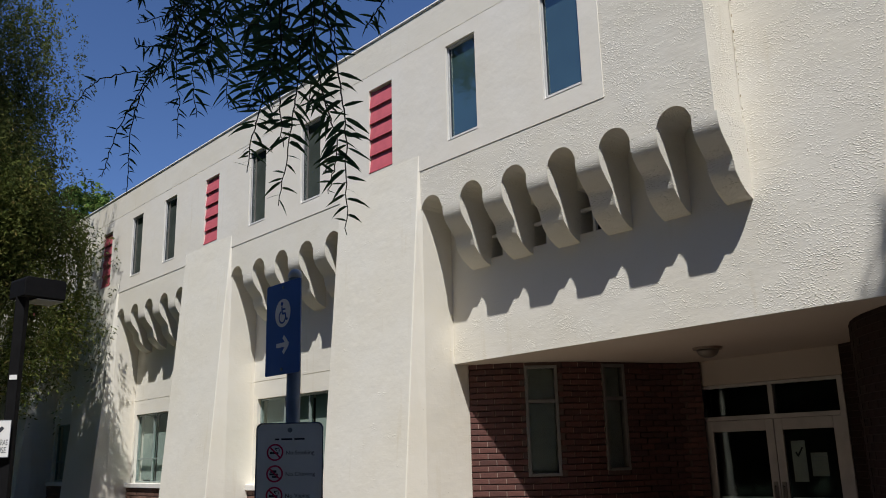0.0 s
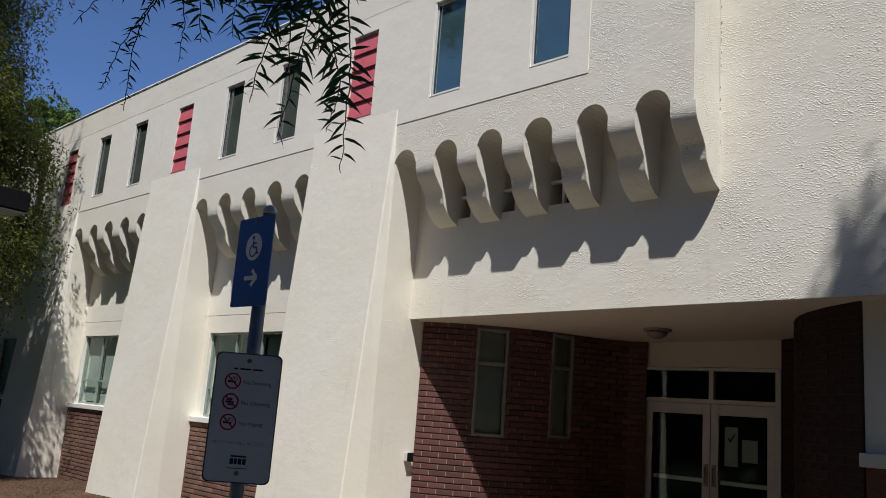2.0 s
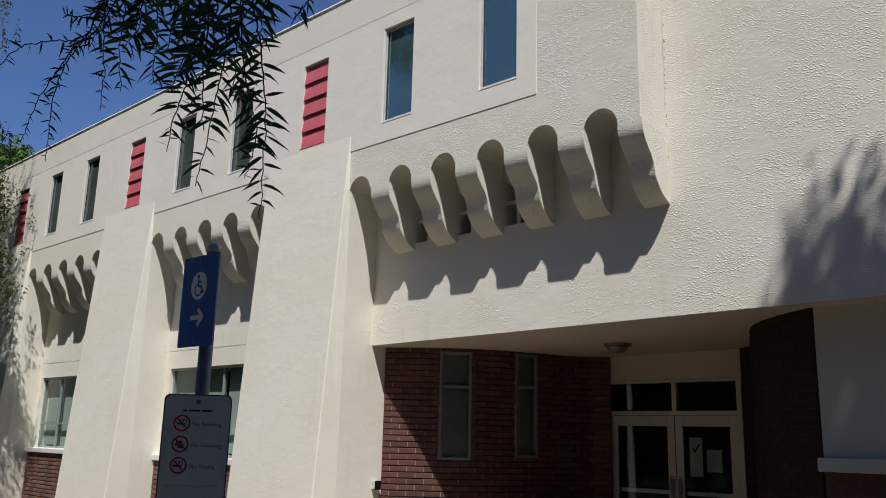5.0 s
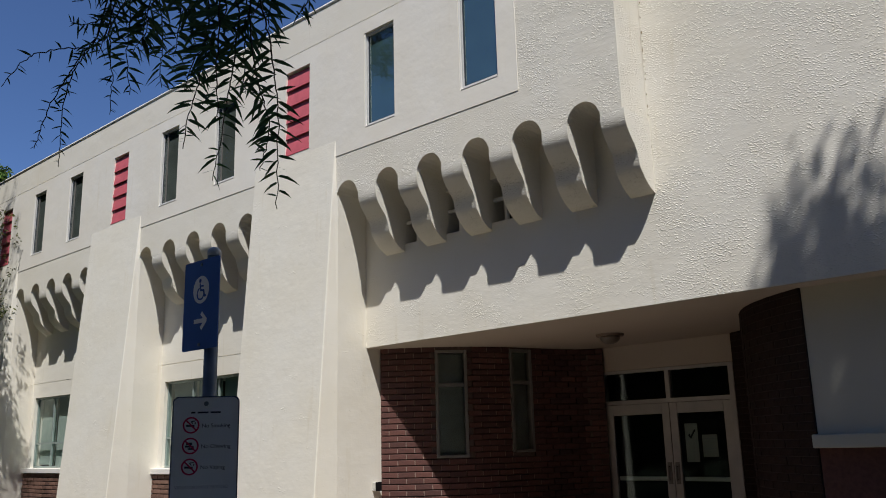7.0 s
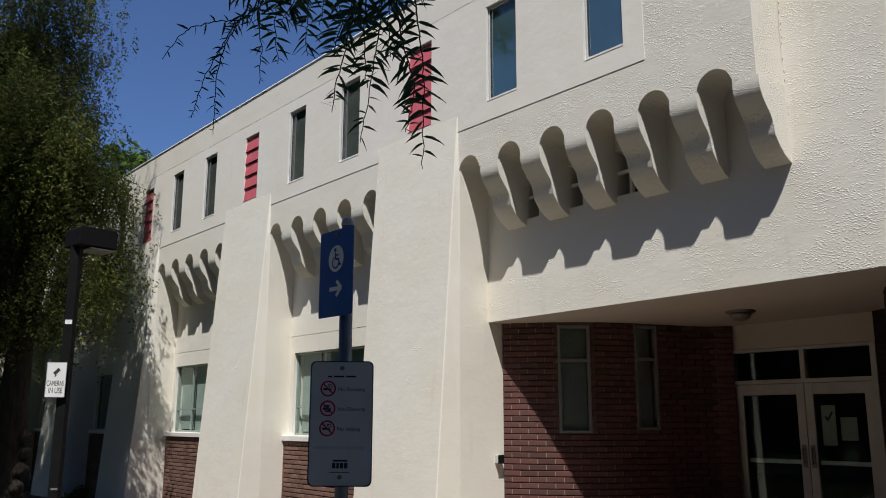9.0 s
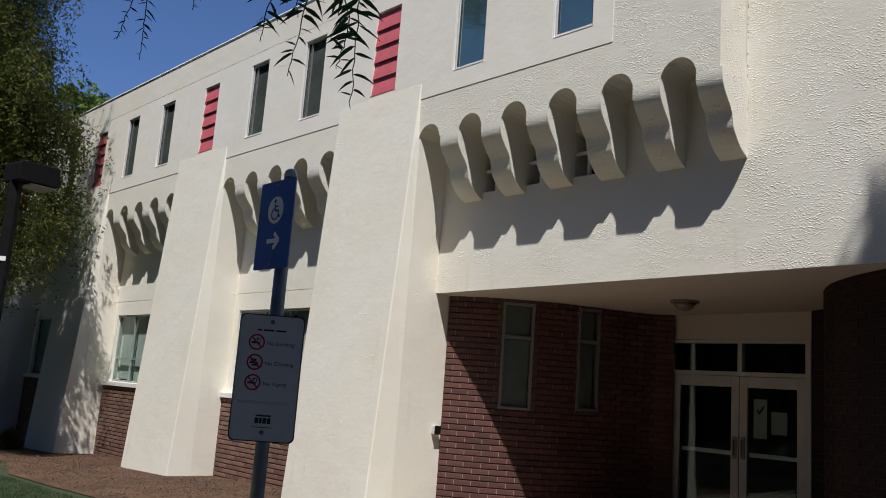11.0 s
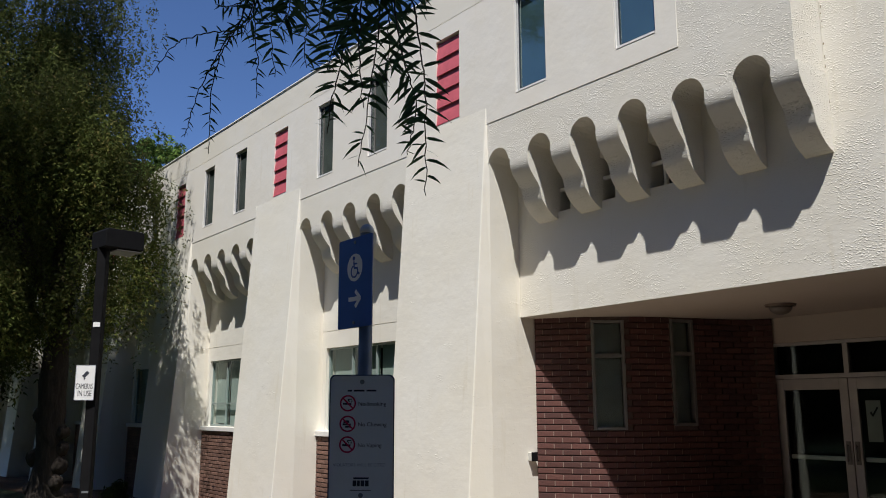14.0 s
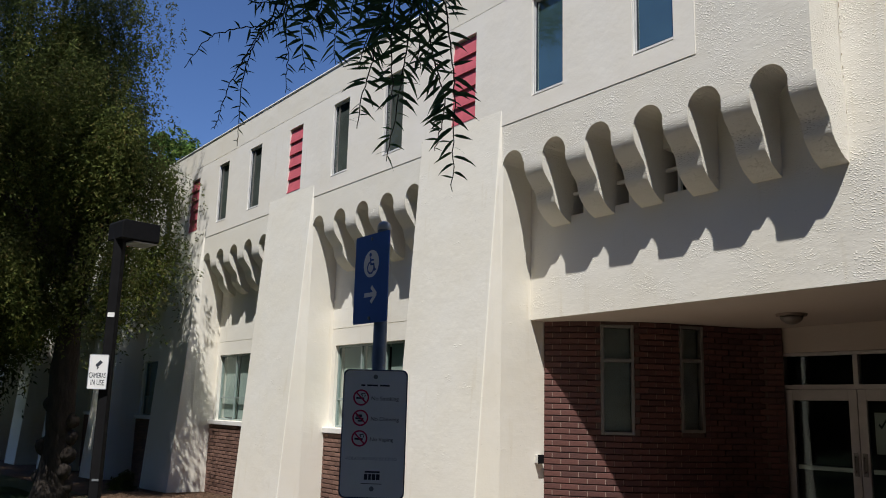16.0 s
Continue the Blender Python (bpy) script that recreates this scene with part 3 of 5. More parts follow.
def lower_bay(n, b):
    x0, x1 = b + 0.0, b + BAY - 1.945
    part("bay_wall", holed(x0 - 0.02, x1 + 0.02, 1.20, 3.10, D, D + 0.25, [(x0 + 0.17, x1 - 0.15, 1.27, 2.79)]), M_WALL, hall)
    part("bay_wall_top", boxes(((x0 - 0.02, D - 0.0, 3.112), (x1 + 0.02, D + 0.25, 5.24))), M_WALL, hall)
    part("joint", boxes(((x0 - 0.02, D + 0.012, 3.09), (x1 + 0.02, D + 0.2, 3.12))), M_WALL, hall)
    w = new("window")
    w.parent = hall
    a, c, lo, hi = x0 + 0.174, x1 - 0.154, 1.274, 2.786
    y = D + 0.06
    f = 0.035
    part("frame", boxes(((a, y, lo), (a + f, y + 0.06, hi)), ((c - f, y, lo), (c, y + 0.06, hi)), ((a + f, y, hi - f), (c - f, y + 0.06, hi)),
                        ((a + f, y, lo), (c - f, y + 0.06, lo + f)), bevel=0.004), M_GREEN_FRAME, w, "grey-green metal frame")
    cols = 4
    step = (c - a - f) / cols
    bar = lo + 0.50
    for i in range(1, cols):
        part("mullion", boxes(((a + step * i, y + 0.004, lo + f), (a + step * i + f, y + 0.05, hi - f))), M_GREEN_FRAME, w)
    for i in range(cols):
        u, v = a + step * i + f, a + step * (i + 1)
        part("rail", boxes(((u, y + 0.008, bar), (v, y + 0.045, bar + 0.035))), M_GREEN_FRAME, w)
        for za, zb in ((lo + f, bar), (bar + 0.035, hi - f)):
            sheet_part("pane", glazing((u, y + 0.02, za), (v, 0, zb)), M_GLASS, w)
        part("blind", boxes(((u + 0.02, y + 0.11, lo + (0.02 if i % 2 else 0.06)), (v - 0.02, y + 0.115, hi))), M_BLIND, w, "pale green roller blind")
    part("room", boxes(((a, y + 0.7, lo), (c, y + 0.72, hi))), M_UNLIT, w)
    part("sill", boxes(((x0 - 0.03, D - 0.125, 1.165), (x1 + 0.03, D + 0.05, 1.262)), bevel=0.008), M_WHITE, hall, "white painted window sill")
    wall = part("brick_wall", boxes(((x0 - 0.03, D - 0.055, -1.6), (x1 + 0.03, D + 0.24, 1.164))), M_MORTAR, hall, "lighter brown brick wall with deep level joints")
    rows = int(1.75 / BH)
    verts, faces = [], []
    for r in range(rows):
        z = 1.16 - (r + 0.5) * BH
        x = x0 - 0.03
        if r % 2:
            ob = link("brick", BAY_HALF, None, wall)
            ob.location = (x + BL / 4, D - 0.053, z)
            x += BL / 2
        while x < x1:
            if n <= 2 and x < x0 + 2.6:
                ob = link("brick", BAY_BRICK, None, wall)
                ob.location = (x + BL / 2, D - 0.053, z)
            else:
                lo_, hi_ = (x + 0.006, D - 0.083, z - BH / 2 + 0.008), (x + BL - 0.006, D - 0.05, z + BH / 2 - 0.008)
                s = len(verts)
                verts += [(p, q, w_) for p in (lo_[0], hi_[0]) for q in (lo_[1], hi_[1]) for w_ in (lo_[2], hi_[2])]
                faces += [tuple(s + i for i in q) for q in ((0, 1, 5, 4), (0, 4, 6, 2), (1, 3, 7, 5), (0, 2, 3, 1), (4, 5, 7, 6))]
            x += BL
    if verts:
        link("far_bricks", mesh_of("far_bricks", verts, faces), M_BAYBRICK, wall, "remaining lighter brown bricks", "stuff")


for n, b in enumerate(BAYS[1:7], 1):
    lower_bay(n, b)


# ---- entrance: two curved brick walls, soffit, doors ----
def soffit_z(x):
    return wall_edge(x) - 0.006


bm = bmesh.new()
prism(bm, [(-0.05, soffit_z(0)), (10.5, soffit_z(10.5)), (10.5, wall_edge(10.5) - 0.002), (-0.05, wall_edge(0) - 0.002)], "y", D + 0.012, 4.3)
part("soffit", bm, M_SOFFIT, hall, "plaster soffit over the entrance, its shade put into the colour")
XM = 2.985
CURVE = [(0.03, 0.82), (0.27, 0.98), (0.48, 1.14), (0.69, 1.34), (0.87, 1.55), (1.03, 1.80), (1.17, 2.10), (1.30, 2.45), (1.42, 2.82), (1.54, 3.20), (1.70, 3.50), (1.97, 3.66)]


class Curve:
    def __init__(self, pts):
        self.p = [Vector(q) for q in pts]
        self.s = [0.0]
        for a, b in zip(self.p, self.p[1:]):
            self.s.append(self.s[-1] + (b - a).length)

    def at(self, s):
        s = min(max(s, 0.0), self.s[-1] - 1e-6)
        i = next(k for k in range(len(self.s) - 1) if self.s[k + 1] > s)
        d = (self.p[i + 1] - self.p[i]).normalized()
        return self.p[i] + d * (s - self.s[i]), d


def curved_wall(side, openings):
    """A brick wall along the curve, built of single bricks before recessed mortar. side 1: west flank, -1: its mirror image."""
    pts = CURVE if side > 0 else [(2 * XM - x, y) for x, y in CURVE]
    c = Curve(pts)
    out = Vector((1, -1)) if side > 0 else Vector((-1, -1))
    cuts = sorted({0.0, c.s[-1], *c.s, *[v for o in openings for v in o[:2]]})
    bm = bmesh.new()
    zs = [-0.3, *sorted({v for o in openings for v in o[2:]}), soffit_z(XM + 3) + 0.05]
    for s0, s1 in zip(cuts, cuts[1:]):
        for z0, z1 in zip(zs, zs[1:]):
            ms, mz = (s0 + s1) / 2, (z0 + z1) / 2
            if any(o[0] < ms < o[1] and o[2] < mz < o[3] for o in openings) or s1 - s0 < 1e-4:
                continue
            (p, d), (q, _) = c.at(s0 + 1e-5), c.at(s1 - 1e-5)
            nrm = Vector((d.y, -d.x)) * (1 if Vector((d.y, -d.x)).dot(out) > 0 else -1)
            prism(bm, [tuple(p), tuple(q), tuple(q - nrm * 0.22), tuple(p - nrm * 0.22)], "z", z0, z1)
    # the mirrored wall takes brick and joints coloured as if in shade
    wall = part("brick_wall", bm, M_MORTAR if side > 0 else M_SHADEJOINT, hall,
                "curved dark red brick entrance wall with deep level joints" if side > 0 else "curved brick entrance wall, deep shade put into its dark brown colour")
    rows = int(3.05 / BH) + 1
    for r in range(rows):
        z = -0.03 + (r + 0.5) * BH
        if z - BH / 2 > soffit_z(0 if side > 0 else 6):
            continue
        s = 0.0 if r % 2 == 0 else -BL / 2
        while s < c.s[-1] - 0.05:
            a, b = max(s, 0.0), min(s + BL, c.s[-1])
            s += BL
            hit = [o for o in openings if o[2] - 0.02 < z < o[3] + 0.02 and a < o[1] - 0.01 and b > o[0] + 0.01]
            if hit:
                o = hit[0]
                if a < o[0] - 0.06:
                    b = o[0]
                elif b > o[1] + 0.06:
                    a = o[1]
                else:
                    continue
            if b - a < 0.07:
                continue
            p, d = c.at((a + b) / 2)
            nrm = Vector((d.y, -d.x)) * (1 if Vector((d.y, -d.x)).dot(out) > 0 else -1)
            full = b - a > BL * 0.75
            ob = link("brick", (BRICK if full else HALF) if side > 0 else (SHADE_BRICK if full else SHADE_HALF), None, wall)
            ang = math.atan2(nrm.x, -nrm.y)
            sx = (b - a) / (BL if full else BL / 2)
            ob.matrix_basis = Matrix.Translation((p.x - nrm.x * 0.002, p.y - nrm.y * 0.002, z)) @ Matrix.Rotation(ang, 4, "Z") @ Matrix.Diagonal((sx, 1, 1, 1))
            # pale upright joint beside the brick
            if side > 0 and b < 2.4:
                q, e = c.at(b)
                j = link("perpend", PERP, None, wall)
                j.matrix_basis = Matrix.Translation((q.x, q.y, z)) @ Matrix.Rotation(ang, 4, "Z")
    return wall, c


bm = boxes(((-0.006, -0.024, -BH / 2 + 0.009), (0.006, 0.0, BH / 2 - 0.009)))
PERP = bpy.data.meshes.new("perpend")
bm.to_mesh(PERP)
bm.free()
PERP.materials.append(M_PERPEND)

SLITS = [(0.78, 1.24, 1.37, 2.875), (1.92, 2.30, 1.42, 2.90)]
west, west_curve = curved_wall(1, SLITS)
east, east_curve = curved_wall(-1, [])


def slit_window(c, o):
    (p, d), (q, _) = c.at(o[0]), c.at(o[1])
    d = (q - p).normalized()
    w = new("window")
    w.parent = hall
    m = Matrix.Translation((p.x, p.y, 0)) @ Matrix.Rotation(math.atan2(d.y, d.x), 4, "Z")
    L = (q - p).length
    z0, z1 = o[2] + 0.003, o[3] - 0.003
    f = 0.042
    zm = z0 + (z1 - z0) * 0.655

    def put(name, mat, label, *pairs, bev=0.004):
        bm = boxes(*pairs, bevel=bev)
        bm.transform(m)
        return part(name, bm, mat, w, label)
    put("frame", M_ALU_GREY, "grey painted frame", ((0.0, -0.036, z0), (f, 0.08, z1)), ((L - f, -0.036, z0), (L, 0.08, z1)), ((f, -0.03, z1 - f), (L - f, 0.08, z1)),
        ((f, -0.045, z0), (L - f, 0.08, z0 + f)), ((f, -0.02, zm), (L - f, 0.07, zm + 0.05)))
    for a, b in ((z0 + f, zm), (zm + 0.05, z1 - f)):
        bm = glazing((f, 0.02, a), (L - f, 0, b))
        bm.transform(m)
        sheet_part("pane", bm, M_FROST, w, Vector((d.y, -d.x, 0)))
    put("blind", M_SLITBLIND, "dim grey blind", ((f * 0.5, 0.08, z0), (L - f * 0.5, 0.09, z1)), bev=0)


for o in SLITS:
    slit_window(west_curve, o)

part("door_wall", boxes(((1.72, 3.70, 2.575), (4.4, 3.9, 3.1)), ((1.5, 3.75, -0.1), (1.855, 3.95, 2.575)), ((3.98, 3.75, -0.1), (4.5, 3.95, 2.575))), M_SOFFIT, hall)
# black panels in place of the unlit lobby
part("lobby", boxes(((1.3, 5.0, -0.1), (4.7, 5.1, 3.1)), ((1.2, 3.96, -0.1), (1.3, 5.1, 3.1)), ((4.7, 3.96, -0.1), (4.8, 5.1, 3.1))), M_UNLIT, hall)
YD = 3.70
front = new("door_frame")
front.parent = hall
tagged(front, "pale painted metal door frame with transom lights")
for lo, hi in (((1.86, YD, -0.03), (1.93, YD + 0.1, 2.57)), ((3.90, YD, -0.03), (3.975, YD + 0.1, 2.57)), ((1.93, YD, 2.525), (3.90, YD + 0.1, 2.57)),
               ((1.93, YD, 2.065), (3.90, YD + 0.1, 2.125)), ((2.945, YD, 2.125), (3.015, YD + 0.1, 2.525))):
    part("member", boxes((lo, hi), bevel=0.005), M_DOOR, front)
for a, b in ((1.93, 2.945), (3.015, 3.90)):
    sheet_part("pane", glazing((a, YD + 0.05, 2.125), (b, 0, 2.525)), M_GLASS, front)


def door(x0, x1, pull):
    d = new("door")
    d.parent = hall
    tagged(d, "glazed double door leaf with pale metal stiles")
    z0, z1 = -0.02, 2.06
    y = YD + 0.02
    part("leaf", boxes(((x0, y, z0), (x0 + 0.115, y + 0.05, z1)), ((x1 - 0.115, y, z0), (x1, y + 0.05, z1)), ((x0 + 0.115, y, z1 - 0.15), (x1 - 0.115, y + 0.05, z1)),
                       ((x0 + 0.115, y, z0), (x1 - 0.115, y + 0.05, z0 + 0.25)), bevel=0.005), M_DOOR, d)
    sheet_part("pane", glazing((x0 + 0.115, y + 0.018, z0 + 0.25), (x1 - 0.115, 0, z1 - 0.15)), M_GLASS, d)
    part("push_bar", boxes(((x0 + 0.12, y + 0.055, 0.97), (x1 - 0.10, y + 0.10, 1.03)), bevel=0.008), M_ALU, d, "silver push bar")
    bm = bmesh.new()
    px = x1 - 0.055 if pull == "right" else x0 + 0.055
    box(bm, (px - 0.03, y - 0.012, 0.93), (px + 0.03, y - 0.001, 1.23), bevel=0.003)
    rod(bm, (px, y - 0.05, 0.97), (px, y - 0.05, 1.19), 0.012)
    rod(bm, (px, y - 0.05, 0.99), (px, y - 0.006, 0.99), 0.008)
    rod(bm, (px, y - 0.05, 1.17), (px, y - 0.006, 1.17), 0.008)
    part("handle", bm, M_ALU_GREY, d, "grey pull handle on a plate")
    return d


door(1.935, 2.965, "right")
leaf = door(2.975, 3.895, "left")
note = tagged(part("poster", boxes(((3.17, YD + 0.044, 1.23), (3.36, YD + 0.048, 1.76))), M_PAPER, None), "white paper notice with a dark tick taped inside the door glass", "notice")
bm = bmesh.new()
prism(bm, [(3.215, 1.60), (3.235, 1.62), (3.253, 1.585), (3.315, 1.68), (3.33, 1.665), (3.255, 1.545)], "y", YD + 0.040, YD + 0.0435)
part("tick", bm, M_INK, note)
note2 = tagged(part("notice", boxes(((3.42, YD + 0.044, 1.30), (3.64, YD + 0.048, 1.60))), M_PAPER, None), "small white paper notice taped inside the door glass", "notice")
for i in range(5):
    part("line", boxes(((3.44, YD + 0.041, 1.54 - 0.045 * i), (3.62 - 0.02 * (i % 3), YD + 0.0435, 1.55 - 0.045 * i))), M_FAINT, note2)

# round ceiling lamp
lamp = thing("ceiling_lamp", (2.93, 2.29, soffit_z(2.93)), "round unlit ceiling lamp with ribbed glass bowl", "ceiling lamp")
bm = bmesh.new()
rod(bm, (0, 0, -0.03), (0, 0, 0.0), 0.18, 0.19, 28)
part("canopy", bm, plain("brown_metal", (0.18, 0.13, 0.10), 0.5, 0.3), lamp, "brown metal ring")
bm = bmesh.new()
bmesh.ops.create_uvsphere(bm, u_segments=24, v_segments=12, radius=0.14)
for v in bm.verts:
    v.co.z = min(0.0, v.co.z) * 0.75 - 0.03
part("bowl", bm, plain("frosted_glass", (0.15, 0.125, 0.105), 0.35), lamp, "frosted glass bowl", smooth=True)

# side wall right of the entrance: shade-coloured grey plaster above a sill, brick below
part("side_wall", boxes(((5.955, 0.835, 1.572), (10.5, 1.15, 2.99))), M_SHADEWALL, hall)
part("sill", boxes(((5.925, 0.74, 1.445), (10.5, 1.14, 1.57)), bevel=0.01), M_SHADEWALL, hall, "pale sill band, its shade put into the colour")
part("side_brick", boxes(((5.96, 0.82, -0.3), (10.5, 1.12, 1.444))), M_BRICK, hall)
# small outlet box on the pier's flank
ob = thing("outlet_box", (0.02, 0.70, 1.02), "small dark grey weatherproof outlet box on the stucco pier", "outlet box")
part("case", boxes(((0.0, -0.05, -0.055), (0.07, 0.05, 0.055)), bevel=0.006), M_ALU, ob)
part("lid", boxes(((0.071, -0.055, -0.06), (0.082, 0.055, 0.06)), bevel=0.004), M_BLACK, ob, "dark hinged lid")


# ---- sign post before the building ----
POST = Vector((5.085, -5.215))
post = thing("sign_post", (POST.x, POST.y, ground_z(5)), "round grey steel sign post set in the paving", "sign post")
bm = bmesh.new()
rod(bm, (0, 0, 0), (0, 0, 2.66), 0.034, sides=24)
part("pole", bm, M_STEEL, post, smooth=True)
bm = bmesh.new()
bmesh.ops.create_uvsphere(bm, u_segments=20, v_segments=10, radius=0.037)
for v in bm.verts:
    v.co.z = max(v.co.z, -0.012) + 2.665
part("cap", bm, plain("bright_cap", (0.55, 0.55, 0.53), 0.45, 0.15, 0.1), post, "bright domed metal cap", smooth=True)


def plate(name, width, height, corner, thick, mat, at, label, category):
    """A flat sign with rounded corners, facing -y of its own axes."""
    t = thing(name, at, label, category)
    pts = []
    for cx, cz, a0 in ((1, 1, 0), (-1, 1, 90), (-1, -1, 180), (1, -1, 270)):
        for k in range(6):
            a = radians(a0 + 18 * k)
            pts.append((cx * (width / 2 - corner) + corner * math.cos(a), cz * (height / 2 - corner) + corner * math.sin(a)))
    bm = bmesh.new()
    prism(bm, pts, "y", -thick, 0)
    part("plate", bm, mat, t)
    return t, pts


def outline_strip(bm, pts, inner, y0, y1):
    """A border along the closed outline, as wide as the shrink to the inner scale."""
    n = len(pts)
    for i in range(n):
        j = (i + 1) % n
        q = [pts[i], pts[j], (pts[j][0] * inner[0], pts[j][1] * inner[1]), (pts[i][0] * inner[0], pts[i][1] * inner[1])]
        prism(bm, q, "y", y0, y1)


def flat_ring(bm, cx, cz, r0, r1, y0, y1, a0=0, a1=360, steps=28):
    for k in range(steps):
        a, b = radians(a0 + (a1 - a0) * k / steps), radians(a0 + (a1 - a0) * (k + 1) / steps)
        prism(bm, [(cx + r * math.cos(t), cz + r * math.sin(t)) for r, t in ((r0, a), (r1, a), (r1, b), (r0, b))], "y", y0, y1)


def flat_bar(bm, x0, z0, x1, z1, w, y0, y1):
    d = Vector((x1 - x0, z1 - z0)).normalized() * w / 2
    n = Vector((-d.y, d.x))
    prism(bm, [(x0 + n.x, z0 + n.y), (x0 - n.x, z0 - n.y), (x1 - n.x, z1 - n.y), (x1 + n.x, z1 + n.y)], "y", y0, y1)


def disc(bm, cx, cz, r, y0, y1, steps=28):
    prism(bm, [(cx + r * math.cos(2 * math.pi * k / steps), cz + r * math.sin(2 * math.pi * k / steps)) for k in range(steps)], "y", y0, y1)


blue, pts = plate("access_sign", 0.315, 0.46, 0.012, 0.004, M_SIGN_BLUE, pose(POST.x - 0.045, POST.y - 0.037, 2.300), "blue metal sign with a white wheelchair symbol and an arrow", "sign")
bm = bmesh.new()
disc(bm, 0.0, 0.075, 0.071, -0.0052, -0.004)
part("white_disc", bm, M_SIGN_WHITE, blue)
bm = bmesh.new()
y0, y1 = -0.0064, -0.0052
disc(bm, -0.008, 0.122, 0.0105, y0, y1, 14)
flat_bar(bm, -0.008, 0.108, -0.002, 0.070, 0.010, y0, y1)
flat_bar(bm, -0.004, 0.094, 0.024, 0.092, 0.008, y0, y1)
flat_bar(bm, -0.004, 0.072, 0.026, 0.070, 0.010, y0, y1)
flat_bar(bm, 0.024, 0.072, 0.036, 0.038, 0.010, y0, y1)
flat_bar(bm, 0.034, 0.038, 0.048, 0.042, 0.009, y0, y1)
flat_ring(bm, -0.002, 0.055, 0.026, 0.034, y0, y1, 110, 360 + 15)
part("wheelchair_symbol", bm, M_SIGN_BLUE, blue)
bm = bmesh.new()
flat_bar(bm, -0.055, -0.085, 0.045, -0.085, 0.022, -0.0052, -0.004)
flat_bar(bm, 0.010, -0.045, 0.056, -0.087, 0.020, -0.0056, -0.0042)
flat_bar(bm, 0.010, -0.125, 0.056, -0.083, 0.020, -0.0060, -0.0044)
part("arrow", bm, M_SIGN_WHITE, blue, "white arrow pointing along the wall")
for z in (0.205, -0.205):
    bm = bmesh.new()
    rod(bm, (0.0, -0.009, z), (0.0, -0.002, z), 0.008, 0.009, 12)
    part("bolt", bm, M_STEEL, blue)

TURN = 50
face = Vector((math.sin(radians(TURN)), -math.cos(radians(TURN))))
wc = POST + face * 0.037
notice, pts = plate("notice_sign", 0.318, 0.615, 0.028, 0.004, M_SIGN_GREY, pose(wc.x - 0.004, wc.y - 0.006, 1.528, 0, 0, TURN),
                    "silver-grey metal notice sign with dark blue border", "sign")
bm = bmesh.new()
outline_strip(bm, pts, (0.965, 0.982), -0.0052, -0.004)
part("border", bm, plain("navy_ink", (0.02, 0.04, 0.11), 0.45), notice, "dark blue border")


def lettering(words, height, x, z, mat, parent, label="", squeeze=1.0):
    me = text_mesh(words, height)
    ob = link("lettering", me, mat, parent, label)
    ob.matrix_basis = Matrix.Translation((x, -0.0046, z)) @ Matrix.Rotation(radians(90), 4, "X") @ Matrix.Diagonal((squeeze, 1, 1, 1))
    return ob


for k, words in enumerate(("No Smoking", "No Chewing", "No Vaping")):
    cz = 0.170 - 0.098 * k
    bm = bmesh.new()
    flat_ring(bm, -0.068, cz, 0.032, 0.0395, -0.0054, -0.0042)
    flat_bar(bm, -0.092, cz + 0.024, -0.044, cz - 0.024, 0.007, -0.0058, -0.0044)
    part("ban_ring", bm, M_SIGN_RED, notice, "red prohibition ring")
    bm = bmesh.new()
    flat_bar(bm, -0.092, cz - 0.002, -0.052, cz - 0.004, 0.009, -0.0052, -0.0042)
    if k == 1:
        flat_bar(bm, -0.088, cz + 0.010, -0.060, cz + 0.010, 0.012, -0.0052, -0.0042)
        flat_bar(bm, -0.080, cz - 0.014, -0.052, cz - 0.014, 0.008, -0.0052, -0.0042)
    else:
        flat_bar(bm, -0.060, cz + 0.006, -0.068, cz + 0.018, 0.004, -0.0052, -0.0042)
        flat_bar(bm, -0.068, cz + 0.018, -0.048, cz + 0.020, 0.004, -0.0052, -0.0042)
        flat_bar(bm, -0.050, cz + 0.004, -0.048, cz + 0.014, 0.004, -0.0052, -0.0042)
    part("pictogram", bm, M_INK, notice)
    lettering(words, 0.027, -0.018, cz - 0.012, M_INK, notice)
lettering("VIOLATORS WILL BE CITED", 0.021, -0.135, -0.128, M_FAINT, notice, "faded grey lettering", 0.98)
bm = boxes(((-0.070, -0.0052, 0.226), (-0.050, -0.0042, 0.234)), ((-0.040, -0.0052, 0.226), (0.012, -0.0042, 0.234)), ((0.022, -0.0052, 0.226), (0.070, -0.0042, 0.234)))
part("small_print", bm, M_INK, notice)
part("emblem_bar", boxes(((-0.035, -0.0052, -0.187), (0.038, -0.0042, -0.179))), M_INK, notice)
part("emblem", boxes(((-0.038, -0.0052, -0.220), (-0.021, -0.0042, -0.193)), ((-0.017, -0.0052, -0.220), (-0.004, -0.0042, -0.193)),
                     ((0.0, -0.0052, -0.220), (0.017, -0.0042, -0.193)), ((0.021, -0.0052, -0.220), (0.038, -0.0042, -0.193))), M_INK, notice, "plain dark emblem blocks")
part("rule", boxes(((-0.052, -0.0052, -0.240), (0.048, -0.0042, -0.237))), M_INK, notice)
for z in (0.272, -0.262):
    bm = bmesh.new()
    rod(bm, (0.0, -0.010, z), (0.0, -0.002, z), 0.010, 0.012, 14)
    part("bolt", bm, M_STEEL, notice)

